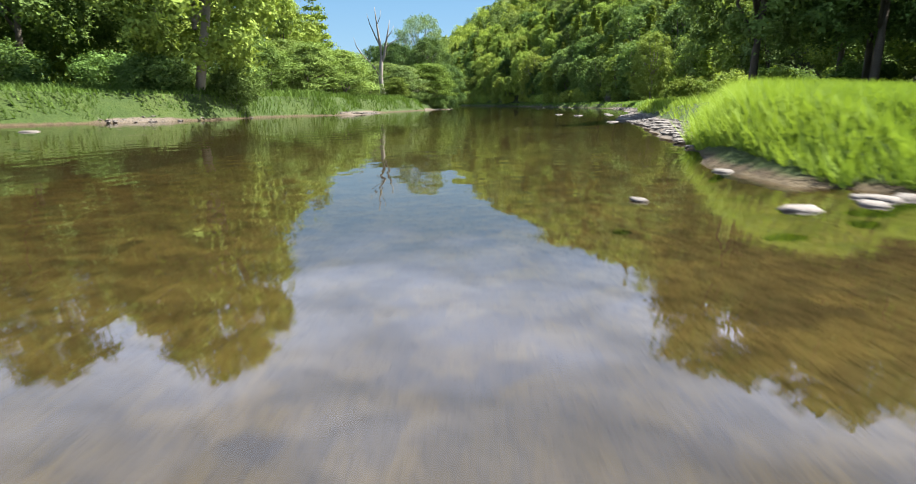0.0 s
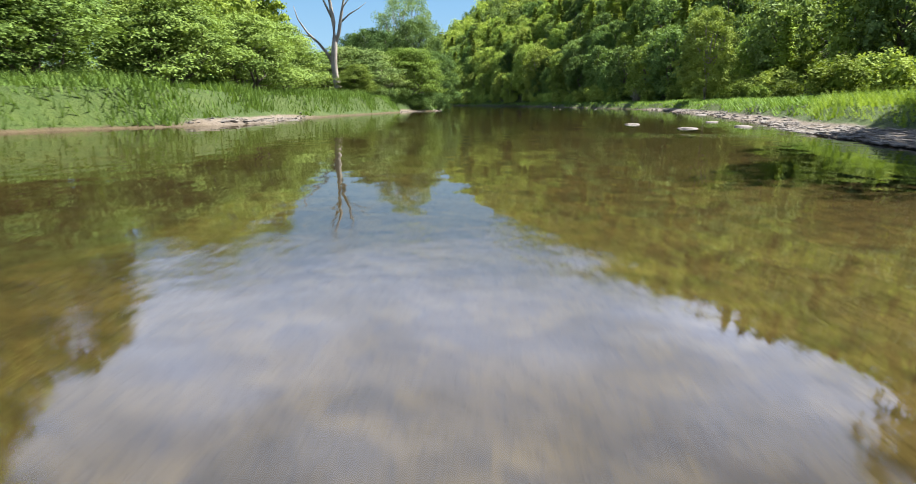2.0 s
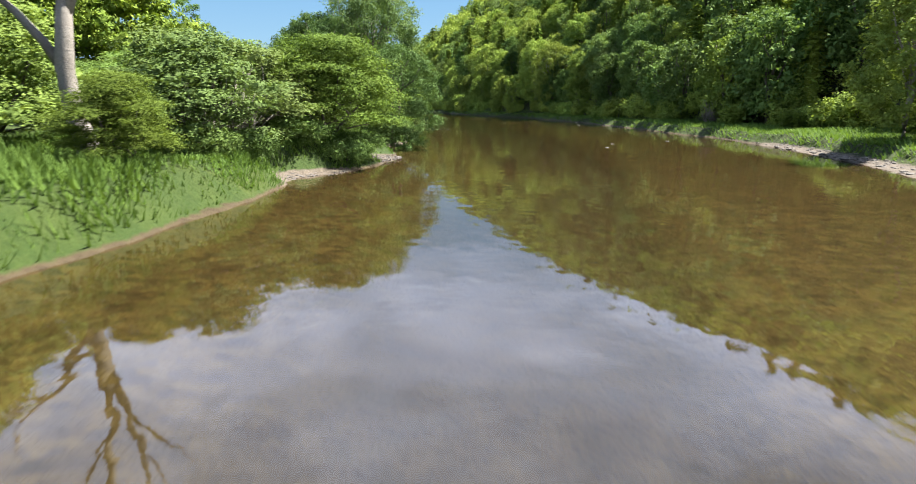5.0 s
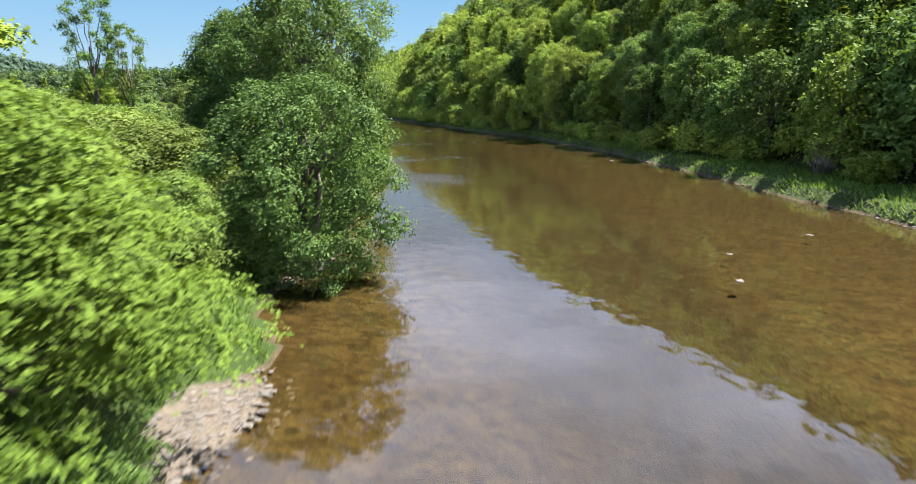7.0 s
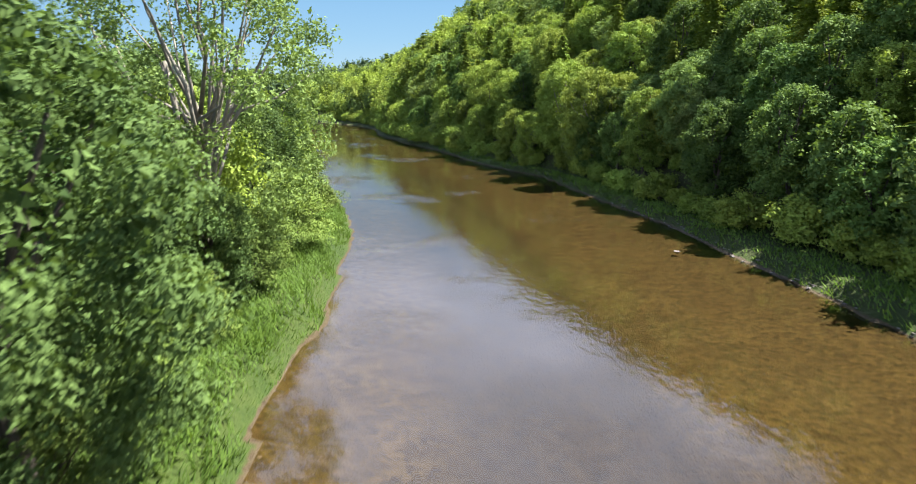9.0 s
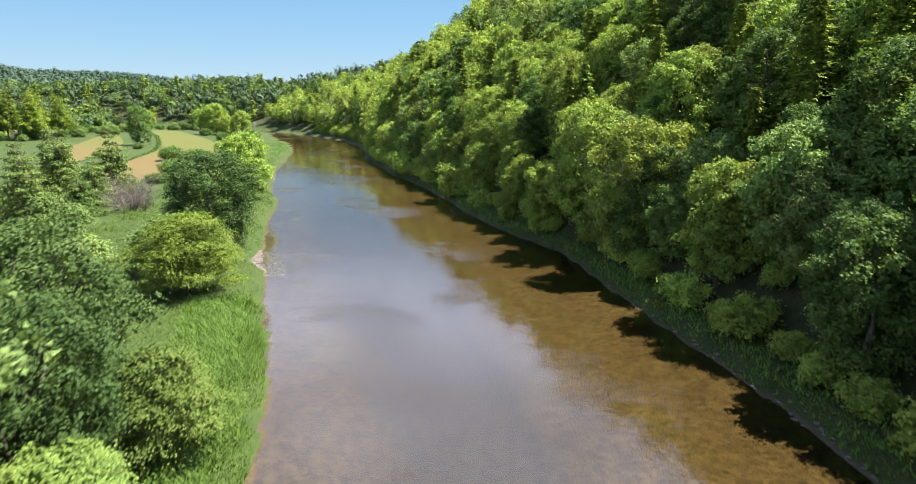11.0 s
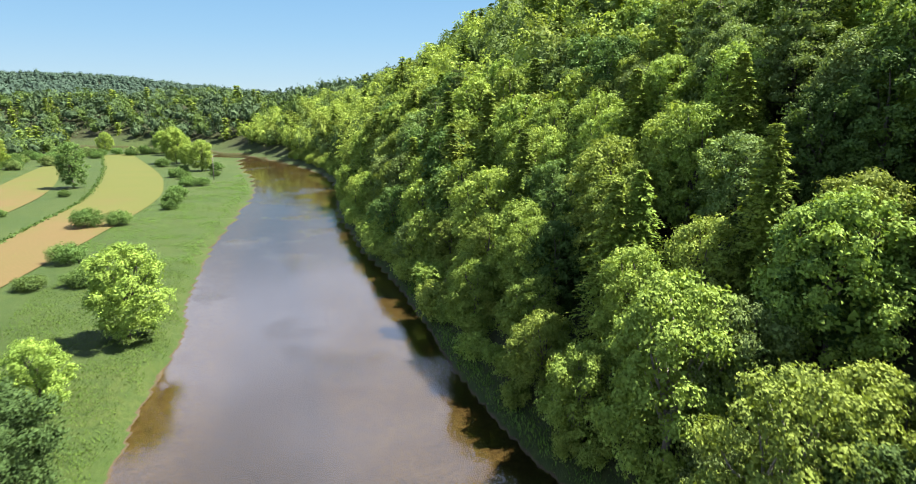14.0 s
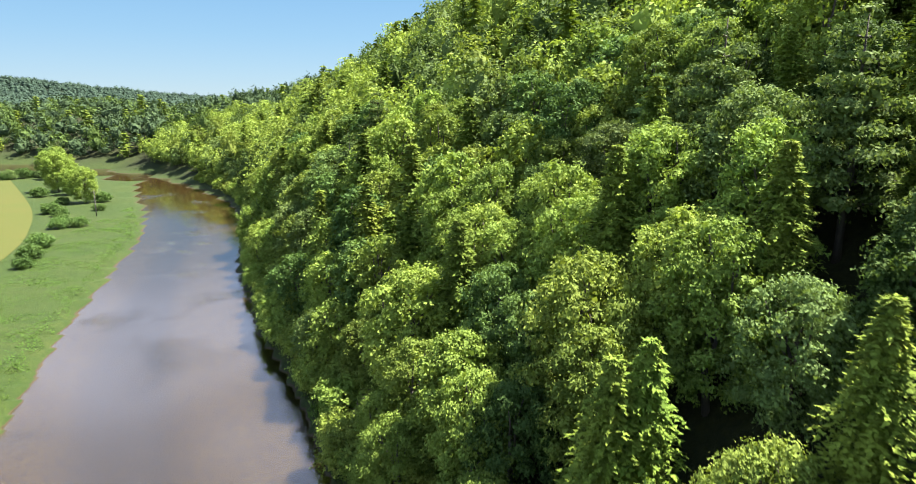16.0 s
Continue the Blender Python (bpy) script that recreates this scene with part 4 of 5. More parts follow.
# dark conifers, hedge and scrub round the far ends of the fields
for x, y, s, r in ((-181, 461, 1.1, 0), (-186, 470, 1.2, 70), (-176, 474, 1.0, 130), (-192, 480, 1.25, 200), (-183, 486, 1.05, 260), (-197, 468, 1.2, 310)):
    plant("dark_pine", x, y, s, r, label="dense dark conifer in a clump beyond the fields", group="dark conifers beyond the fields")
plant("dark_tree", -184, 543, 0.62, 40, label="round dark tree at the corner of the fields")
scrub_rng = np.random.default_rng(83)
for i in range(46):
    y = 452 + i * 2.9
    x = -172 - 4 * math.sin(i * 0.9) - scrub_rng.uniform(0, 26) + (i > 36) * (i - 36) * 5.5
    plant("round_bush" if i % 3 else "willow_bush", float(x), float(y), float(scrub_rng.uniform(0.6, 1.15)), i * 71.0, label="rounded green bush in the scrub beyond the fields", group="scrub beyond the fields")

# ---- right bank ----
for x, y, s, r in ((20.6, 47, 0.95, 0), (26, 42, 0.95, 60), (31, 51, 1.0, 120), (36, 43, 1.0, 280), (35, 62, 1.0, 20), (41, 53, 1.05, 75), (33, 33, 0.95, 150), (43, 38, 1.0, 220)):
    plant("shade_tree", x, y, s, r, label="tall shady tree with a bare trunk above the grassy bank", group="shade trees over the bank")
for x, y, s, r in ((24.4, 72, 1.0, 0), (27.5, 76, 0.9, 70), (30.5, 90, 0.7, 140), (35, 110, 0.9, 200), (33, 101, 0.6, 30)):
    plant("leafy_shrub", x, y, s, r)
for k, x, y, s, r in (("round_bush", 34, 56, 0.7, 0), ("round_bush", 39, 63, 0.8, 80), ("edge_bush", 31, 66, 1.1, 20), ("round_bush", 36, 73, 0.75, 140), ("edge_bush", 42, 71, 1.3, 200), ("round_bush", 46, 58, 0.9, 260), ("edge_bush", 33, 81, 1.2, 300), ("round_bush", 40, 84, 0.8, 30), ("edge_bush", 37, 48, 1.2, 90), ("round_bush", 47, 47, 0.8, 10)):
    plant(k, x, y, s, r, label="leafy green bush under the trees at the foot of the hill", group="undergrowth below the hill")
plant("pale_tree", 35.5, 123, 0.72, 0)
plant("pale_tree", 24.6, 253.5, 1.0, 30)
plant("pale_tree", 27.0, 240.5, 0.9, 150)
plant("bright_tree", 20.0, 262, 0.75, 20, label="green tree at the foot of the hill by the water")
plant("bright_tree", 17.5, 271, 0.7, 200, label="green tree at the foot of the hill by the water")
for x, y, s, r in ((39, 146, 0.6, 0), (38, 158, 0.7, 60), (37.5, 186, 0.55, 100), (36, 176, 0.6, 140)):
    plant("leafy_shrub", x, y, s * 1.4, r, label="small leafy shrub on the grass under the wooded hill")

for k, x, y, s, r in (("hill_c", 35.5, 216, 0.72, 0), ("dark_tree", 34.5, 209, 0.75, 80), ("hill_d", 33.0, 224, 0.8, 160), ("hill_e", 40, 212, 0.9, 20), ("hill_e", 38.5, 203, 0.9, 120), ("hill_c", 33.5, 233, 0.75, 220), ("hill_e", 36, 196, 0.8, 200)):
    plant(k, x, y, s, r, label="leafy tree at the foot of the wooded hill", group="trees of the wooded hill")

# ---- the wooded hill ----
def scatter(x0, x1, y0, y1, gap, seed):
    rng = np.random.default_rng(seed)
    xs, ys = np.meshgrid(np.arange(x0, x1, gap), np.arange(y0, y1, gap))
    xs = xs + (np.arange(xs.shape[0]) % 2)[:, None] * gap / 2
    xs, ys = xs.ravel() + rng.uniform(-0.36, 0.36, xs.size) * gap, ys.ravel() + rng.uniform(-0.36, 0.36, xs.size) * gap
    return xs, ys, rng


def near_wood(y):
    """How far from the water the trees stand singly; behind that the woodland is one mass."""
    return np.interp(y, (46, 70, 100, 150, 185, 215, 320, 350, 432), (46, 36, 22, 22, 40, 62, 62, 36, 22))


hx, hy, rng = scatter(-40, 105, 46, 432, 6.2, 31)
hz, hw, hd, hr, _ = land(hx, hy)
ok = hr & (hw > 0.55) & (hd > 3.0) & (hd < near_wood(hy))
for x, y, d in zip(hx[ok], hy[ok], hd[ok]):
    # shaded hill foot: more hemlocks, and darker hill_e leaves that stand in for shade
    shade_stretch = 150 < y < 240 and d < 24
    u = rng.random()
    if d > 10 and u < (0.34 if shade_stretch else 0.2):
        kind = "hemlock_a" if rng.random() < 0.5 else "hemlock_b"
    elif u > 0.985:
        kind = "white_pine"
    else:
        kind = "hill_e" if shade_stretch and rng.random() < 0.97 else rng.choice(("hill_a", "hill_b", "hill_c", "hill_d", "hill_e"), p=(0.28, 0.28, 0.14, 0.12, 0.18))
    if abs(x - 5.5) + abs(y - 307) < 8:
        continue
    if kind != "white_pine" and not (188 < y < 318 and d < 46 or y < 84):
        kind = f"{kind}_upper"
    plant(kind, float(x), float(y), float(rng.uniform(0.78, 1.12)) * (0.72 if d < 8 else 0.86 if d < 14 and y < 260 else 1.0) * (0.84 if y < 150 else 1.0), float(rng.uniform(0, 360)), group="trees of the wooded hill", sink=0.4)


def low_tree(seed, height, wide, count, leaf, lobes):
    rng = np.random.default_rng(seed)
    c, r = crown_lobes(rng, lobes, height * 0.1, height, wide, 0.16)
    v, t = lumps(c, r, count, leaf, rng, darts, core=0.85, ragged=0.3 if count < 300 else 0.55, spray=5, wide=1.5)
    if count < 1000:
        heart = BALL2[0] * rng.uniform(0.7, 1.0, (len(BALL2[0]), 1)) * (wide * 0.3, wide * 0.3, height * 0.30) + (0, 0, height * 0.48)
        v, t = join([(v, t), (heart, BALL2[1])])
    return v, t


def low_cone(seed, height, wide, whorls, arms, leaf):
    hemlock("scratch", seed, height, wide, whorls, arms, leaf, NEEDLE, "", per=3)
    me = KINDS.pop("scratch")[1][1][1]
    v = np.empty(len(me.vertices) * 3, np.float32)
    me.vertices.foreach_get("co", v)
    t = np.empty(len(me.polygons) * 3, np.int32)
    me.loops.foreach_get("vertex_index", t)
    return v.reshape(-1, 3).astype(float), t.reshape(-1, 3)


def wood_of(name, shapes, xs, ys, zs, sizes, mat, label, seed):
    """Many far trees joined into one mesh."""
    rng = np.random.default_rng(seed)
    out = []
    for x, y, z, s in zip(xs, ys, zs, sizes):
        v, t = shapes[rng.integers(len(shapes))]
        a = rng.uniform(0, 6.283)
        ca, sa = math.cos(a) * s, math.sin(a) * s
        out.append((np.stack((v[:, 0] * ca - v[:, 1] * sa + x, v[:, 0] * sa + v[:, 1] * ca + y, v[:, 2] * s * rng.uniform(0.85, 1.15) + z - 0.5), 1), t))
    if out:
        tagged(new(name, mesh_of(name, *join(out), mat)), label, "woodland", kind="stuff")


MID = [low_tree(41, 15, 10.5, 780, 0.7, 22), low_tree(42, 16, 10, 780, 0.68, 22), low_tree(43, 14, 11, 780, 0.7, 24)]
MID_CONE = [low_cone(44, 17, 10, 18, 8, 1.3)]


def far_tree(seed, height, wide):
    """A far crown: a ragged lump with some loose leaf clumps."""
    rng = np.random.default_rng(seed)
    v = BALL1[0] * rng.uniform(0.65, 0.95, (len(BALL1[0]), 1)) * (wide / 2, wide / 2, height * 0.46) + (0, 0, height * 0.5)
    d = unit(rng.normal(size=(48, 3)))
    p = d * (wide / 2, wide / 2, height * 0.46) * rng.uniform(0.85, 1.08, (48, 1)) + (0, 0, height * 0.52)
    return join([(v, BALL1[1]), darts(p, unit(d + rng.normal(size=d.shape) * 0.35 + (0, 0, 0.4)), 1.7, 1.6, rng)])


FAR = [low_tree(45, 12, 12, 190, 1.25, 14), low_tree(46, 13, 11, 190, 1.2, 14), low_tree(48, 10, 11.5, 170, 1.2, 12)]
FARTHER = [far_tree(55, 13, 12), far_tree(56, 14, 11), far_tree(58, 11, 12)]
FAR_CONE = [low_cone(47, 14, 8, 10, 7, 1.7)]
mx, my, rng = scatter(-120, 260, -10, 640, 7.3, 51)
mz, mw, md, mr, _ = land(mx, my)
ok = mr & (mw > 0.55) & (md > 5) & ((md >= near_wood(my)) | (my > 432)) & (md < 150) & (mx < 0.75 * (my + 60))
mx, my, mz = mx[ok], my[ok], mz[ok]
sort = rng.random(len(mx))
size = rng.uniform(0.75, 1.15, len(mx)) * np.where(my < 150, 0.82, 1.0)
for name, shapes, mat, lo, hi, words in (("hill_wood", MID, LEAF, 0.0, 0.42, "dense green broadleaf woodland on the steep hill"), ("dark_wood", MID, LEAF_DARK, 0.42, 0.60, "dark green broadleaf trees in the hill woodland"),
                                         ("grey_wood", MID, LEAF_GREY, 0.60, 0.73, "grey-green broadleaf trees in the hill woodland"), ("pale_wood", MID, LEAF_PALE, 0.73, 0.82, "light green broadleaf trees in the hill woodland"),
                                         ("hemlock_wood", MID_CONE, NEEDLE, 0.82, 1.0, "dark hemlocks standing in the hill woodland")):
    k = (sort >= lo) & (sort < hi)
    wood_of(name, shapes, mx[k], my[k], mz[k], size[k], mat, words, 52)
for far, x0, y0, y1, gap, seed in ((False, -560, 400, 800, 8.8, 61), (True, -1400, 800, 2150, 12.6, 63)):
    fx, fy, rng = scatter(x0, 420, y0, y1, gap, seed)
    fz, fw, fd, fr, _ = land(fx, fy)
    rise = land(fx, fy + 30)[0] - fz
    keep = (fw > 0.5) & (fd > 4) & (~(fr & (fd < 150) & (fy < 640))) & (fx > -np.where(fy < 640, 1.05, 0.80) * (fy - 180)) & (fx < 0.42 * (fy - 180)) & (rise > -2)
    keep &= rng.random(len(fx)) < (0.95 if far else 0.85)
    fx, fy, fz = fx[keep], fy[keep], fz[keep]
    sort = rng.random(len(fx))
    size = rng.uniform(0.7, 1.25, len(fx)) * (1.1 if far else 1.0)
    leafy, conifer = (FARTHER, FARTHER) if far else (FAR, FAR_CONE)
    # the farthest woods take the leaf colour with haze painted in
    greens = (LEAF_HAZE_BLUE, LEAF_HAZE_BLUE, LEAF_HAZE_BLUE) if far else (LEAF_DARK, LEAF_FAR_HAZED, NEEDLE)
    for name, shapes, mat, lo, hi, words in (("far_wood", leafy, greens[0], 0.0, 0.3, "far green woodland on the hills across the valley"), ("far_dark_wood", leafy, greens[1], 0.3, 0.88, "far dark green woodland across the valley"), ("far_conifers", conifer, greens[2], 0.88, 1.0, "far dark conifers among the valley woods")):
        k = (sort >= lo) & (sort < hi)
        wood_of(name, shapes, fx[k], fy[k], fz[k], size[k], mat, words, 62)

# woods on the left behind the bank and its thicket, before the fields begin
tx, ty, rng = scatter(-110, -30, 20, 210, 6.6, 71)
tz, tw, td, tr, _ = land(tx, ty)
front = np.interp(ty, (20, 60, 100, 150, 205), (40, 42, 34, 42, 52))
keep = (-tx > front) & (-tx < front + 46)
tx, ty, tz = tx[keep], ty[keep], tz[keep]
size = np.where(ty < 105, rng.uniform(0.85, 1.2, len(tx)), rng.uniform(0.32, 0.42, len(tx)))
sort = rng.random(len(tx))
wood_of("bank_wood", MID, tx[sort < 0.6], ty[sort < 0.6], tz[sort < 0.6], size[sort < 0.6], LEAF, "green trees and thicket behind the river bank", 72)
wood_of("bank_dark_wood", MID, tx[sort >= 0.6], ty[sort >= 0.6], tz[sort >= 0.6], size[sort >= 0.6], LEAF_DARK, "dark trees and thicket behind the river bank", 73)

# bushes along the foot of the hill
rng = np.random.default_rng(81)
for i in range(118):
    y = 112 + i % 74 * 4.3 + rng.uniform(-1.5, 1.5)
    bank_x = np.interp(y, BANK_R[:120, 1], BANK_R[:120, 0])
    x = bank_x + max(bench_at(y) + rng.uniform(-0.8, 2.0), 2.4) + (4.5 if i >= 74 else 0)
    plant("edge_bush", float(x), float(y), float(rng.uniform(0.7, 1.35)), float(rng.uniform(0, 360)), group="bushes at the foot of the hill")


for i in range(96):
    y = 300 + i % 48 * 5.6 + rng.uniform(-2, 2)
    bank_x = np.interp(y, BANK_R[:144, 1], BANK_R[:144, 0])
    plant("edge_bush", float(bank_x + (2.4 if i < 48 else 6.5) + rng.uniform(-0.6, 1.2)), float(y), float(rng.uniform(1.1, 1.8)), float(rng.uniform(0, 360)), group="bushes at the foot of the hill")


# ---- fields ----
def field(name, west, east, mat, label, lift=0.16):
    """A strip of farmland between two edges, laid just over the grass."""
    a, b = curve_through(west, 14), curve_through(east, 14)
    even = np.linspace(0, 1, 80)
    a, b = (np.column_stack([np.interp(even, np.linspace(0, 1, len(e)), e[:, q]) for q in (0, 1)]) for e in (a, b))
    k = 30
    s = np.linspace(0, 1, k)[None, :, None]
    p = a[:, None] * (1 - s) + b[:, None] * s
    z = land(p[..., 0].ravel(), p[..., 1].ravel())[0] + lift
    i = np.arange(p.shape[0] * k).reshape(p.shape[0], k)
    q = np.stack((i[:-1, :-1], i[:-1, 1:], i[1:, 1:], i[1:, :-1]), -1).reshape(-1, 4)
    tagged(new(name, mesh_of(name, np.column_stack((p.reshape(-1, 2), z)), q, mat, True)), label, "field", kind="structure")


WEST_EDGE = [(-74, 306), (-84, 334), (-92.6, 367), (-100.4, 399), (-114.5, 435.5), (-140, 491), (-177, 562)]
FAR_EDGE = [(-103, 352), (-108, 375), (-118.6, 411), (-135, 448), (-163, 500), (-177, 521)]
field("field_near", WEST_EDGE, [(-64, 306), (-67.4, 329), (-73.7, 370), (-80, 403), (-90, 433), (-112, 480), (-165, 570)], FIELD, "tan ploughed field strip with yellow-green sprouting crop")
field("field_far", [(-118, 362), (-129, 390), (-143, 424), (-155, 455), (-168, 490), (-178, 520)], FAR_EDGE, FIELD, "bare pinkish-tan ploughed field strip")


def rank_edge(name, line, seed, label):
    """A line of rank dark weeds along a field's edge."""
    rng = np.random.default_rng(seed)
    c = curve_through(line, 30)
    c = np.repeat(c, 12, 0) + rng.normal(size=(len(c) * 12, 2)) * (0.3, 1.2)
    z = land(c[:, 0], c[:, 1])[0]
    p = np.column_stack((c, z + rng.uniform(0.1, 0.5, len(c))))
    tagged(new(name, mesh_of(name, *darts(p, unit(rng.normal(size=p.shape)), 0.5, 0.4, rng), LEAF_DARK)), label, "weeds", kind="stuff")


rank_edge("field_weeds", WEST_EDGE, 151, "line of rank dark weeds along the field's edge")


# ---- grass ----
def blades(name, x0, x1, y0, y1, count, side, d0, d1, tall, wide, seed, label, flat=0.75, gaps=0.5, line=None, mat=GRASS):
    """Tall grass on one bank, between two distances from the water."""
    rng = np.random.default_rng(seed)
    x, y = rng.uniform(x0, x1, count * 3), rng.uniform(y0, y1, count * 3)
    if line is not None:
        x = x + np.interp(y, line[:120, 1], line[:120, 0])
    z, wood, d, right, bar = land(x, y)
    ok = (right == side) & (d > d0) & (d < d1) & (z > 0.03 + 0.25 * bar) & (rng.random(len(x)) > wood)
    ok &= rng.random(len(x)) < 0.62 + (0.5 - gaps) * 0.8 + gaps * wobble(x, y, 1.9)
    x, y, z = x[ok][:count], y[ok][:count], z[ok][:count]
    k = len(x)
    p = np.column_stack((x, y, z - 0.04))
    a = rng.uniform(0, 6.283, k)
    lean = np.column_stack((np.cos(a), np.sin(a))) * rng.uniform(0.35, 1.1, k)[:, None] + np.array((-0.12, 0.05))
    b = np.column_stack((-np.sin(a), np.cos(a), np.zeros(k))) * (wide * rng.uniform(0.6, 1.4, k) / 2)[:, None]
    h = tall * rng.uniform(0.5, 1.25, k) * (0.8 + 0.35 * wobble(x, y, 2.7))
    tip = p + np.column_stack((lean * h[:, None] * flat, h * (1.25 - 0.5 * flat)))
    v = np.stack((p - b, p + b, tip), 1).reshape(-1, 3)
    tagged(new(name, mesh_of(name, v, np.arange(k)[:, None] * 3 + (0, 1, 2), mat)), label, "grass", kind="stuff")


blades("bank_grass", -40, 0, 10, 132, 110000, False, 0.1, 15, 0.7, 0.075, 91, "tall lush green grass on the river bank")
blades("near_grass", 3, 34, 2, 64, 70000, True, 0.05, 20, 0.66, 0.055, 92, "long bright green grass on the low river bank", mat=GRASS_BRIGHT)
blades("front_grass", 3.4, 12, 3, 21, 60000, True, -0.1, 6, 0.62, 0.035, 96, "long bright green grass hanging over the water's edge", 0.7, 0.15, mat=GRASS_BRIGHT)
blades("edge_grass", 0, 13, 60, 320, 60000, True, 0.1, 13, 0.65, 0.12, 93, "green grass strip between the water and the hill", 0.9, 0.3, BANK_R)
blades("meadow_grass", -24, 0, 130, 330, 75000, False, 0.2, 26, 0.48, 0.11, 94, "lush green meadow grass along the water", 1.2, 0.5, BANK_L)
blades("spit_grass", -13, 0, 100, 140, 45000, False, 0.05, 12, 0.7, 0.06, 98, "thick green grass under the thorn bushes by the gravel", 0.9, 0.4, BANK_L)
blades("lush_grass", -7, 0, 138, 225, 40000, False, 0.05, 7, 0.85, 0.09, 97, "tall lush grass overhanging the water's edge", 1.0, 0.4, BANK_L)
blades("far_meadow_grass", -45, 0, 330, 480, 30000, False, 0.3, 40, 0.4, 0.2, 95, "green meadow grass beside the fields", 1.5, 0.5, BANK_L)


blades("bench_grass", 12, 52, 22, 92, 60000, True, 4, 34, 0.6, 0.08, 99, "green grass under the trees at the foot of the hill", 0.9, 0.4)


# ---- stones ----
def stone_mesh(seed, level):
    rng = np.random.default_rng(seed)
    v, t = level
    v = v * rng.uniform(0.78, 1.15, (len(v), 1))
    v[:, 2] = np.clip(v[:, 2] * 0.42, -0.5, 0.26)
    return v, t


STONES = [stone_mesh(s, BALL1) for s in range(101, 107)]
STONE_MESHES = [mesh_of("stone", *stone_mesh(s, BALL2), STONE, True) for s in range(107, 112)]


def pebbles(name, x0, x1, y0, y1, side, count, d0, d1, big, seed, label):
    rng = np.random.default_rng(seed)
    x, y = rng.uniform(x0, x1, count * 12), rng.uniform(y0, y1, count * 12)
    z, wood, d, right, bar = land(x, y)
    ok = (right == side) & (d > d0) & (d < d1) & (z < 0.34) & (right | (bar > 0.25) | (rng.random(len(x)) < 0.06))
    x, y, z = x[ok][:count], y[ok][:count], z[ok][:count]
    out = []
    for px, py, pz in zip(x, y, z):
        v, t = STONES[rng.integers(6)]
        s = big * rng.uniform(0.35, 1.0) ** 1.6
        a = rng.uniform(0, 6.283)
        c, q = math.cos(a) * s, math.sin(a) * s
        out.append((np.stack((v[:, 0] * c - v[:, 1] * q * 0.7 + px, v[:, 0] * q + v[:, 1] * c * 0.7 + py, v[:, 2] * s * 0.7 + pz + 0.05 * s), 1), t))
    tagged(new(name, mesh_of(name, *join(out), STONE)), label, "gravel", kind="stuff")


pebbles("shore_stones", 2, 20, 15, 64, True, 2200, -0.25, 4.5, 0.21, 121, "grey flat stones along the low river shore")
pebbles("shore_stones_far", 14, 36, 64, 235, True, 1300, -0.2, 3.2, 0.32, 122, "grey stones along the shore under the hill")
pebbles("gravel_bar", -22, 0, 20, 100, False, 900, -0.5, 3.2, 0.26, 123, "pale gravel and stones at the foot of the grassy bank")
pebbles("gravel_spit", -10, 1, 104, 180, False, 1200, -0.5, 3.6, 0.18, 124, "pale gravel spit under the overhanging bushes")
pebbles("gravel_patch", -24, -8, 236, 256, False, 500, -2.6, 3.2, 0.28, 125, "stony gravel patch at the water's edge")
for i, (x, y, s) in enumerate(((3.3, 6.2, 0.22), (4.2, 6.5, 0.20), (4.5, 6.9, 0.26), (4.9, 7.0, 0.24), (4.0, 9.8, 0.22), (4.75, 12.0, 0.24), (5.1, 11.4, 0.22), (1.9, 6.8, 0.12), (-15.5, 23.8, 0.4), (13.9, 43.6, 0.4),
                               (10.3, 40.7, 0.6), (8.7, 37.2, 0.42), (13.5, 59.1, 0.5), (10.3, 56.8, 0.42), (22.8, 89.1, 0.6), (14.9, 66.3, 0.4), (9.4, 61.9, 0.4), (16.1, 132.7, 0.24), (24.6, 142.8, 0.22), (17.8, 137.8, 0.18), (24.8, 192.5, 0.4), (9.0, 29, 0.40), (10.2, 34, 0.45), (7.6, 24, 0.36))):
    st = new("stone", STONE_MESHES[i % 5])
    st.matrix_basis = pose(x, y, max(ground_at(x, y), -0.10 * s) + 0.02, 0, 0, i * 67) @ Matrix.Diagonal((s, s * 0.75, s * (0.7 if i < 17 else 0.5), 1))
    tagged(st, "flat grey river stone lying in the shallow water", "stone", "stones in the shallows")

# ---- the dead tree ----
dead = new("dead_tree")
dead.matrix_basis = pose(-11.0, 99.6, ground_at(-11.0, 99.6) - 0.1)
tagged(dead, "leafless grey dead tree with forked bare limbs on the bank", "tree")


def bough(name, pts, radii, sides=8):
    part(name, mesh_of(name, *tube(pts, radii, sides), DEADWOOD, True), dead)


bough("trunk", [(0.15, 0, -0.1), (0.0, 0, 0.5), (-0.35, 0, 1.8), (-0.5, 0, 3.4), (-0.35, 0.1, 5.4), (-0.4, 0.1, 7.4), (-0.75, 0.2, 9.6), (-1.0, 0.2, 11.6), (-1.2, 0.2, 13.2)], [0.52, 0.42, 0.36, 0.34, 0.28, 0.22, 0.15, 0.09, 0.02])
bough("limb", [(-0.5, 0, 3.2), (-1.1, -0.1, 4.3), (-1.9, -0.2, 5.3), (-3.0, -0.2, 6.3), (-3.9, -0.3, 7.6), (-4.3, -0.3, 8.9)], [0.20, 0.17, 0.14, 0.11, 0.07, 0.02], 6)
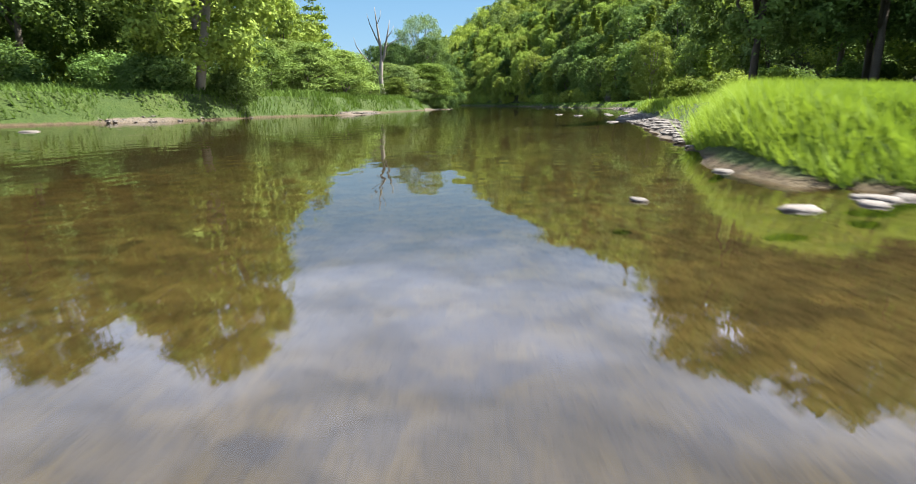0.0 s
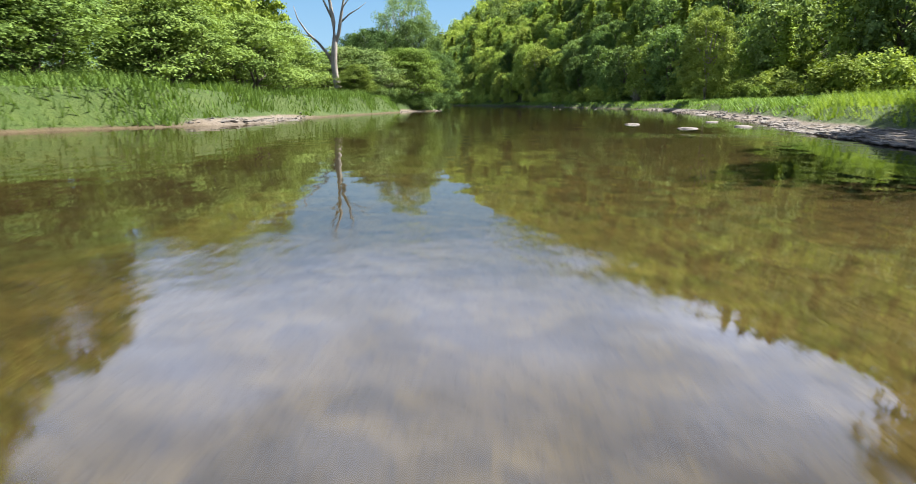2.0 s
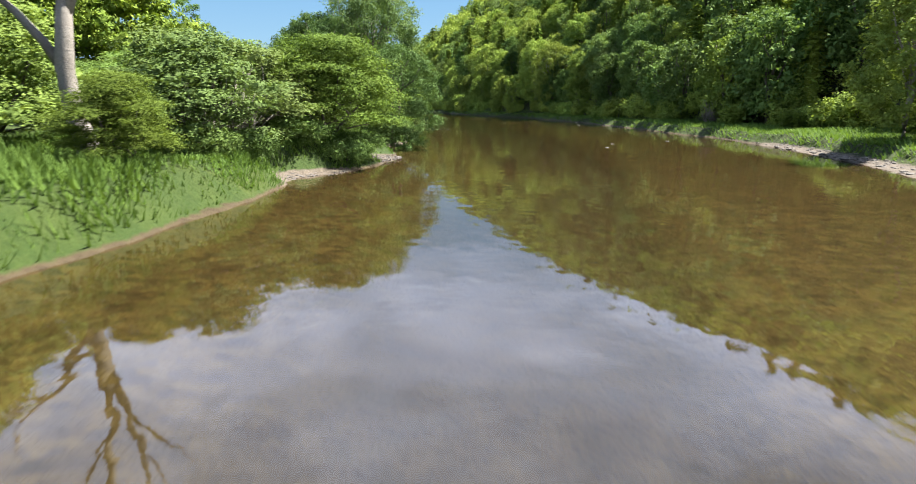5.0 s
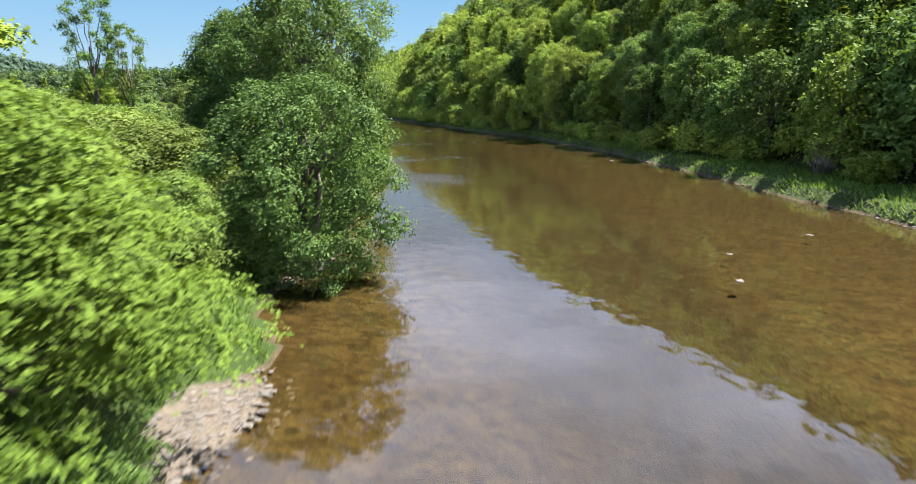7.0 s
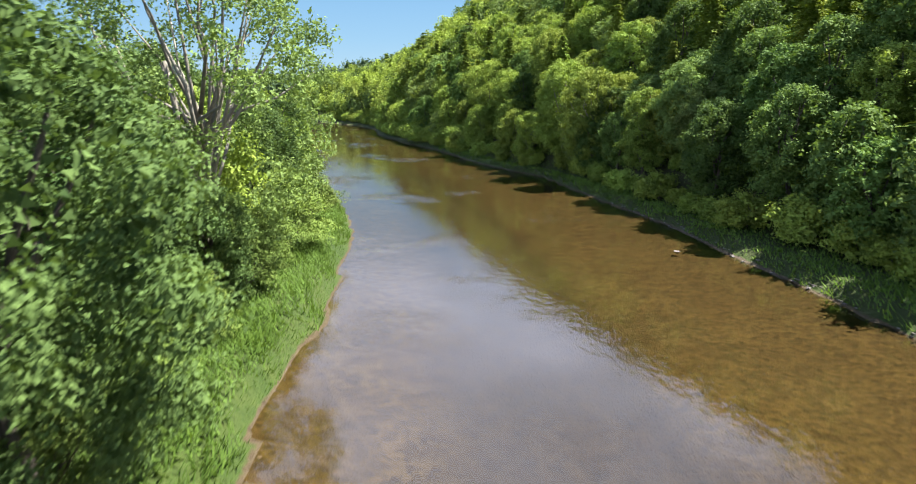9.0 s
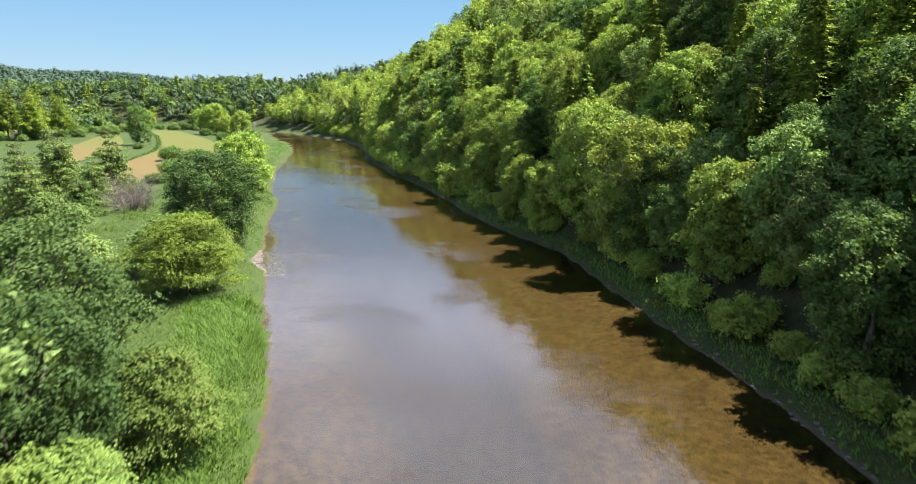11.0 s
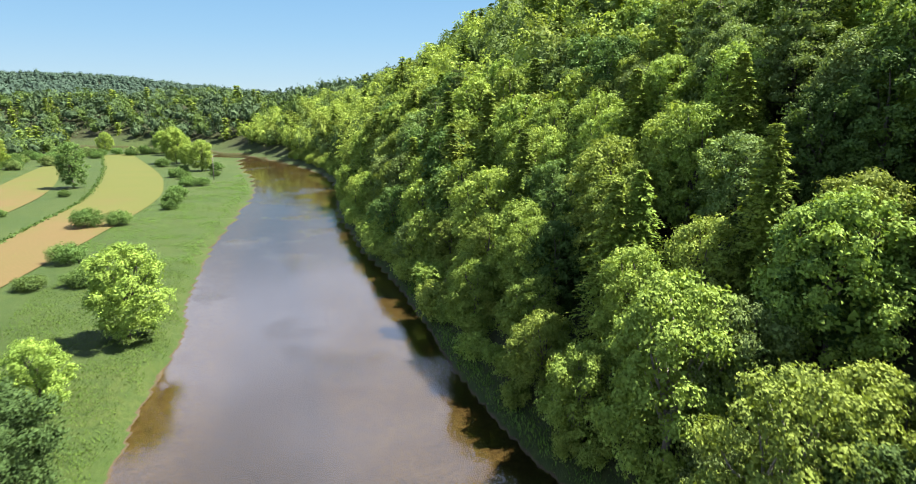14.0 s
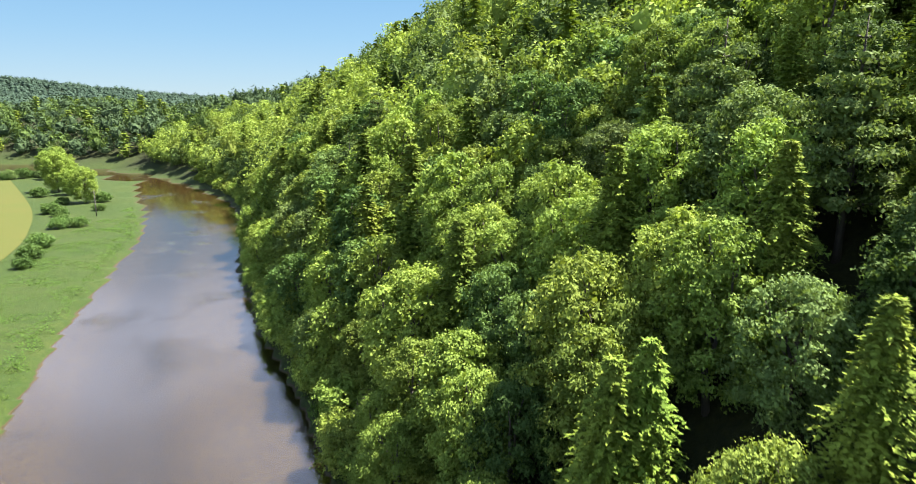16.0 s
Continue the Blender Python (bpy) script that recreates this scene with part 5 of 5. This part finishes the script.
bough("limb", [(-0.4, 0.1, 5.0), (0.1, 0.2, 6.4), (0.35, 0.3, 8.0), (0.7, 0.4, 9.8), (0.95, 0.5, 11.4)], [0.24, 0.20, 0.16, 0.10, 0.02], 6)
bough("limb", [(-0.45, 0.1, 7.6), (-1.2, 0.0, 9.2), (-1.9, -0.1, 10.8), (-2.3, -0.1, 12.2)], [0.13, 0.10, 0.06, 0.015], 5)
bough("limb", [(0.3, 0.3, 7.4), (1.2, 0.3, 8.2), (2.1, 0.3, 8.7), (2.9, 0.3, 9.3)], [0.10, 0.08, 0.05, 0.012], 5)
bough("limb", [(0.5, 0.3, 8.8), (1.2, 0.4, 9.7), (1.6, 0.4, 10.6)], [0.07, 0.05, 0.01], 5)
bough("limb", [(-2.6, -0.2, 5.9), (-3.6, -0.4, 6.2), (-4.6, -0.5, 7.0)], [0.07, 0.05, 0.012], 5)
bough("limb", [(-0.9, 0.2, 10.6), (-0.4, 0.3, 11.8), (-0.3, 0.3, 12.8)], [0.06, 0.04, 0.01], 5)


def brush(x, y, wide, tall, twigs, seed, mat, name, label):
    """A tangle of bare twigs."""
    rng = np.random.default_rng(seed)
    pieces = []
    for i in range(twigs):
        a = rng.uniform(0, 6.283)
        r0, r1 = rng.uniform(0, 0.35) * wide, rng.uniform(0.2, 0.6) * wide
        start = (math.cos(a) * r0, math.sin(a) * r0, rng.uniform(-0.05, 0.3) * tall)
        end = (math.cos(a) * r1, math.sin(a) * r1, tall * rng.uniform(0.3, 1.0))
        pieces.append(limb(start, end, 0.035 * rng.uniform(0.5, 1.5), 0.008, rng, 0.2, 4, 4))
    ob = new(name, mesh_of(name, *join(pieces), mat, True))
    ob.matrix_basis = pose(x, y, ground_at(x, y))
    tagged(ob, label, "brush", kind="stuff")


brush(37.6, 164.5, 3.2, 3.4, 130, 131, DEADWOOD, "driftwood", "grey tangle of dead driftwood on the grass under the hill")
brush(-52.5, 283, 10, 5.5, 260, 132, TWIG, "dead_brush", "brown-grey tangle of dead branches beside the pines")
brush(-47.5, 273, 9, 4.2, 220, 133, TWIG, "dead_brush", "brown-grey tangle of dead branches on the meadow edge")
brush(19.5, 264, 3.5, 6, 110, 134, TWIG, "dead_brush", "brown leafless shrub at the foot of the hill")
brush(-8.5, 107, 4, 4, 110, 135, DEADWOOD, "dead_brush", "pale leafless twigs among the thorn trees")

# ---- rock face, pole ----
rng = np.random.default_rng(141)
pieces = []
for i in range(14):
    v, t = ball(2)
    v = np.clip(v * rng.uniform(0.85, 1.2, (len(v), 1)), -0.72, 0.72) * (rng.uniform(1.0, 1.6), rng.uniform(1.4, 2.4), rng.uniform(0.9, 1.5))
    f = (i + rng.random()) / 14
    pieces.append((v + (6.4 + f * 2.6 + rng.uniform(-0.4, 0.4), 308 + rng.uniform(-2.6, 2.6), 0.6 + f * 4.2), t))
tagged(new("rock_face", mesh_of("rock_face", *join(pieces), RED_ROCK)), "reddish-brown bare rock outcrop at the foot of the hill", "rock", kind="structure")
pole = new("utility_pole")
pole.matrix_basis = pose(-82, 460, ground_at(-82, 460))
tagged(pole, "weathered grey wooden utility pole on the grassy point", "pole")
part("post", mesh_of("post", *tube([(0, 0, -0.3), (0, 0, 4), (0, 0, 8.6)], [0.17, 0.15, 0.12], 8), DEADWOOD, True), pole)
part("crossarm", mesh_of("crossarm", *tube([(-0.9, 0, 8.0), (0.9, 0, 8.0)], [0.07, 0.07], 4), DEADWOOD), pole)
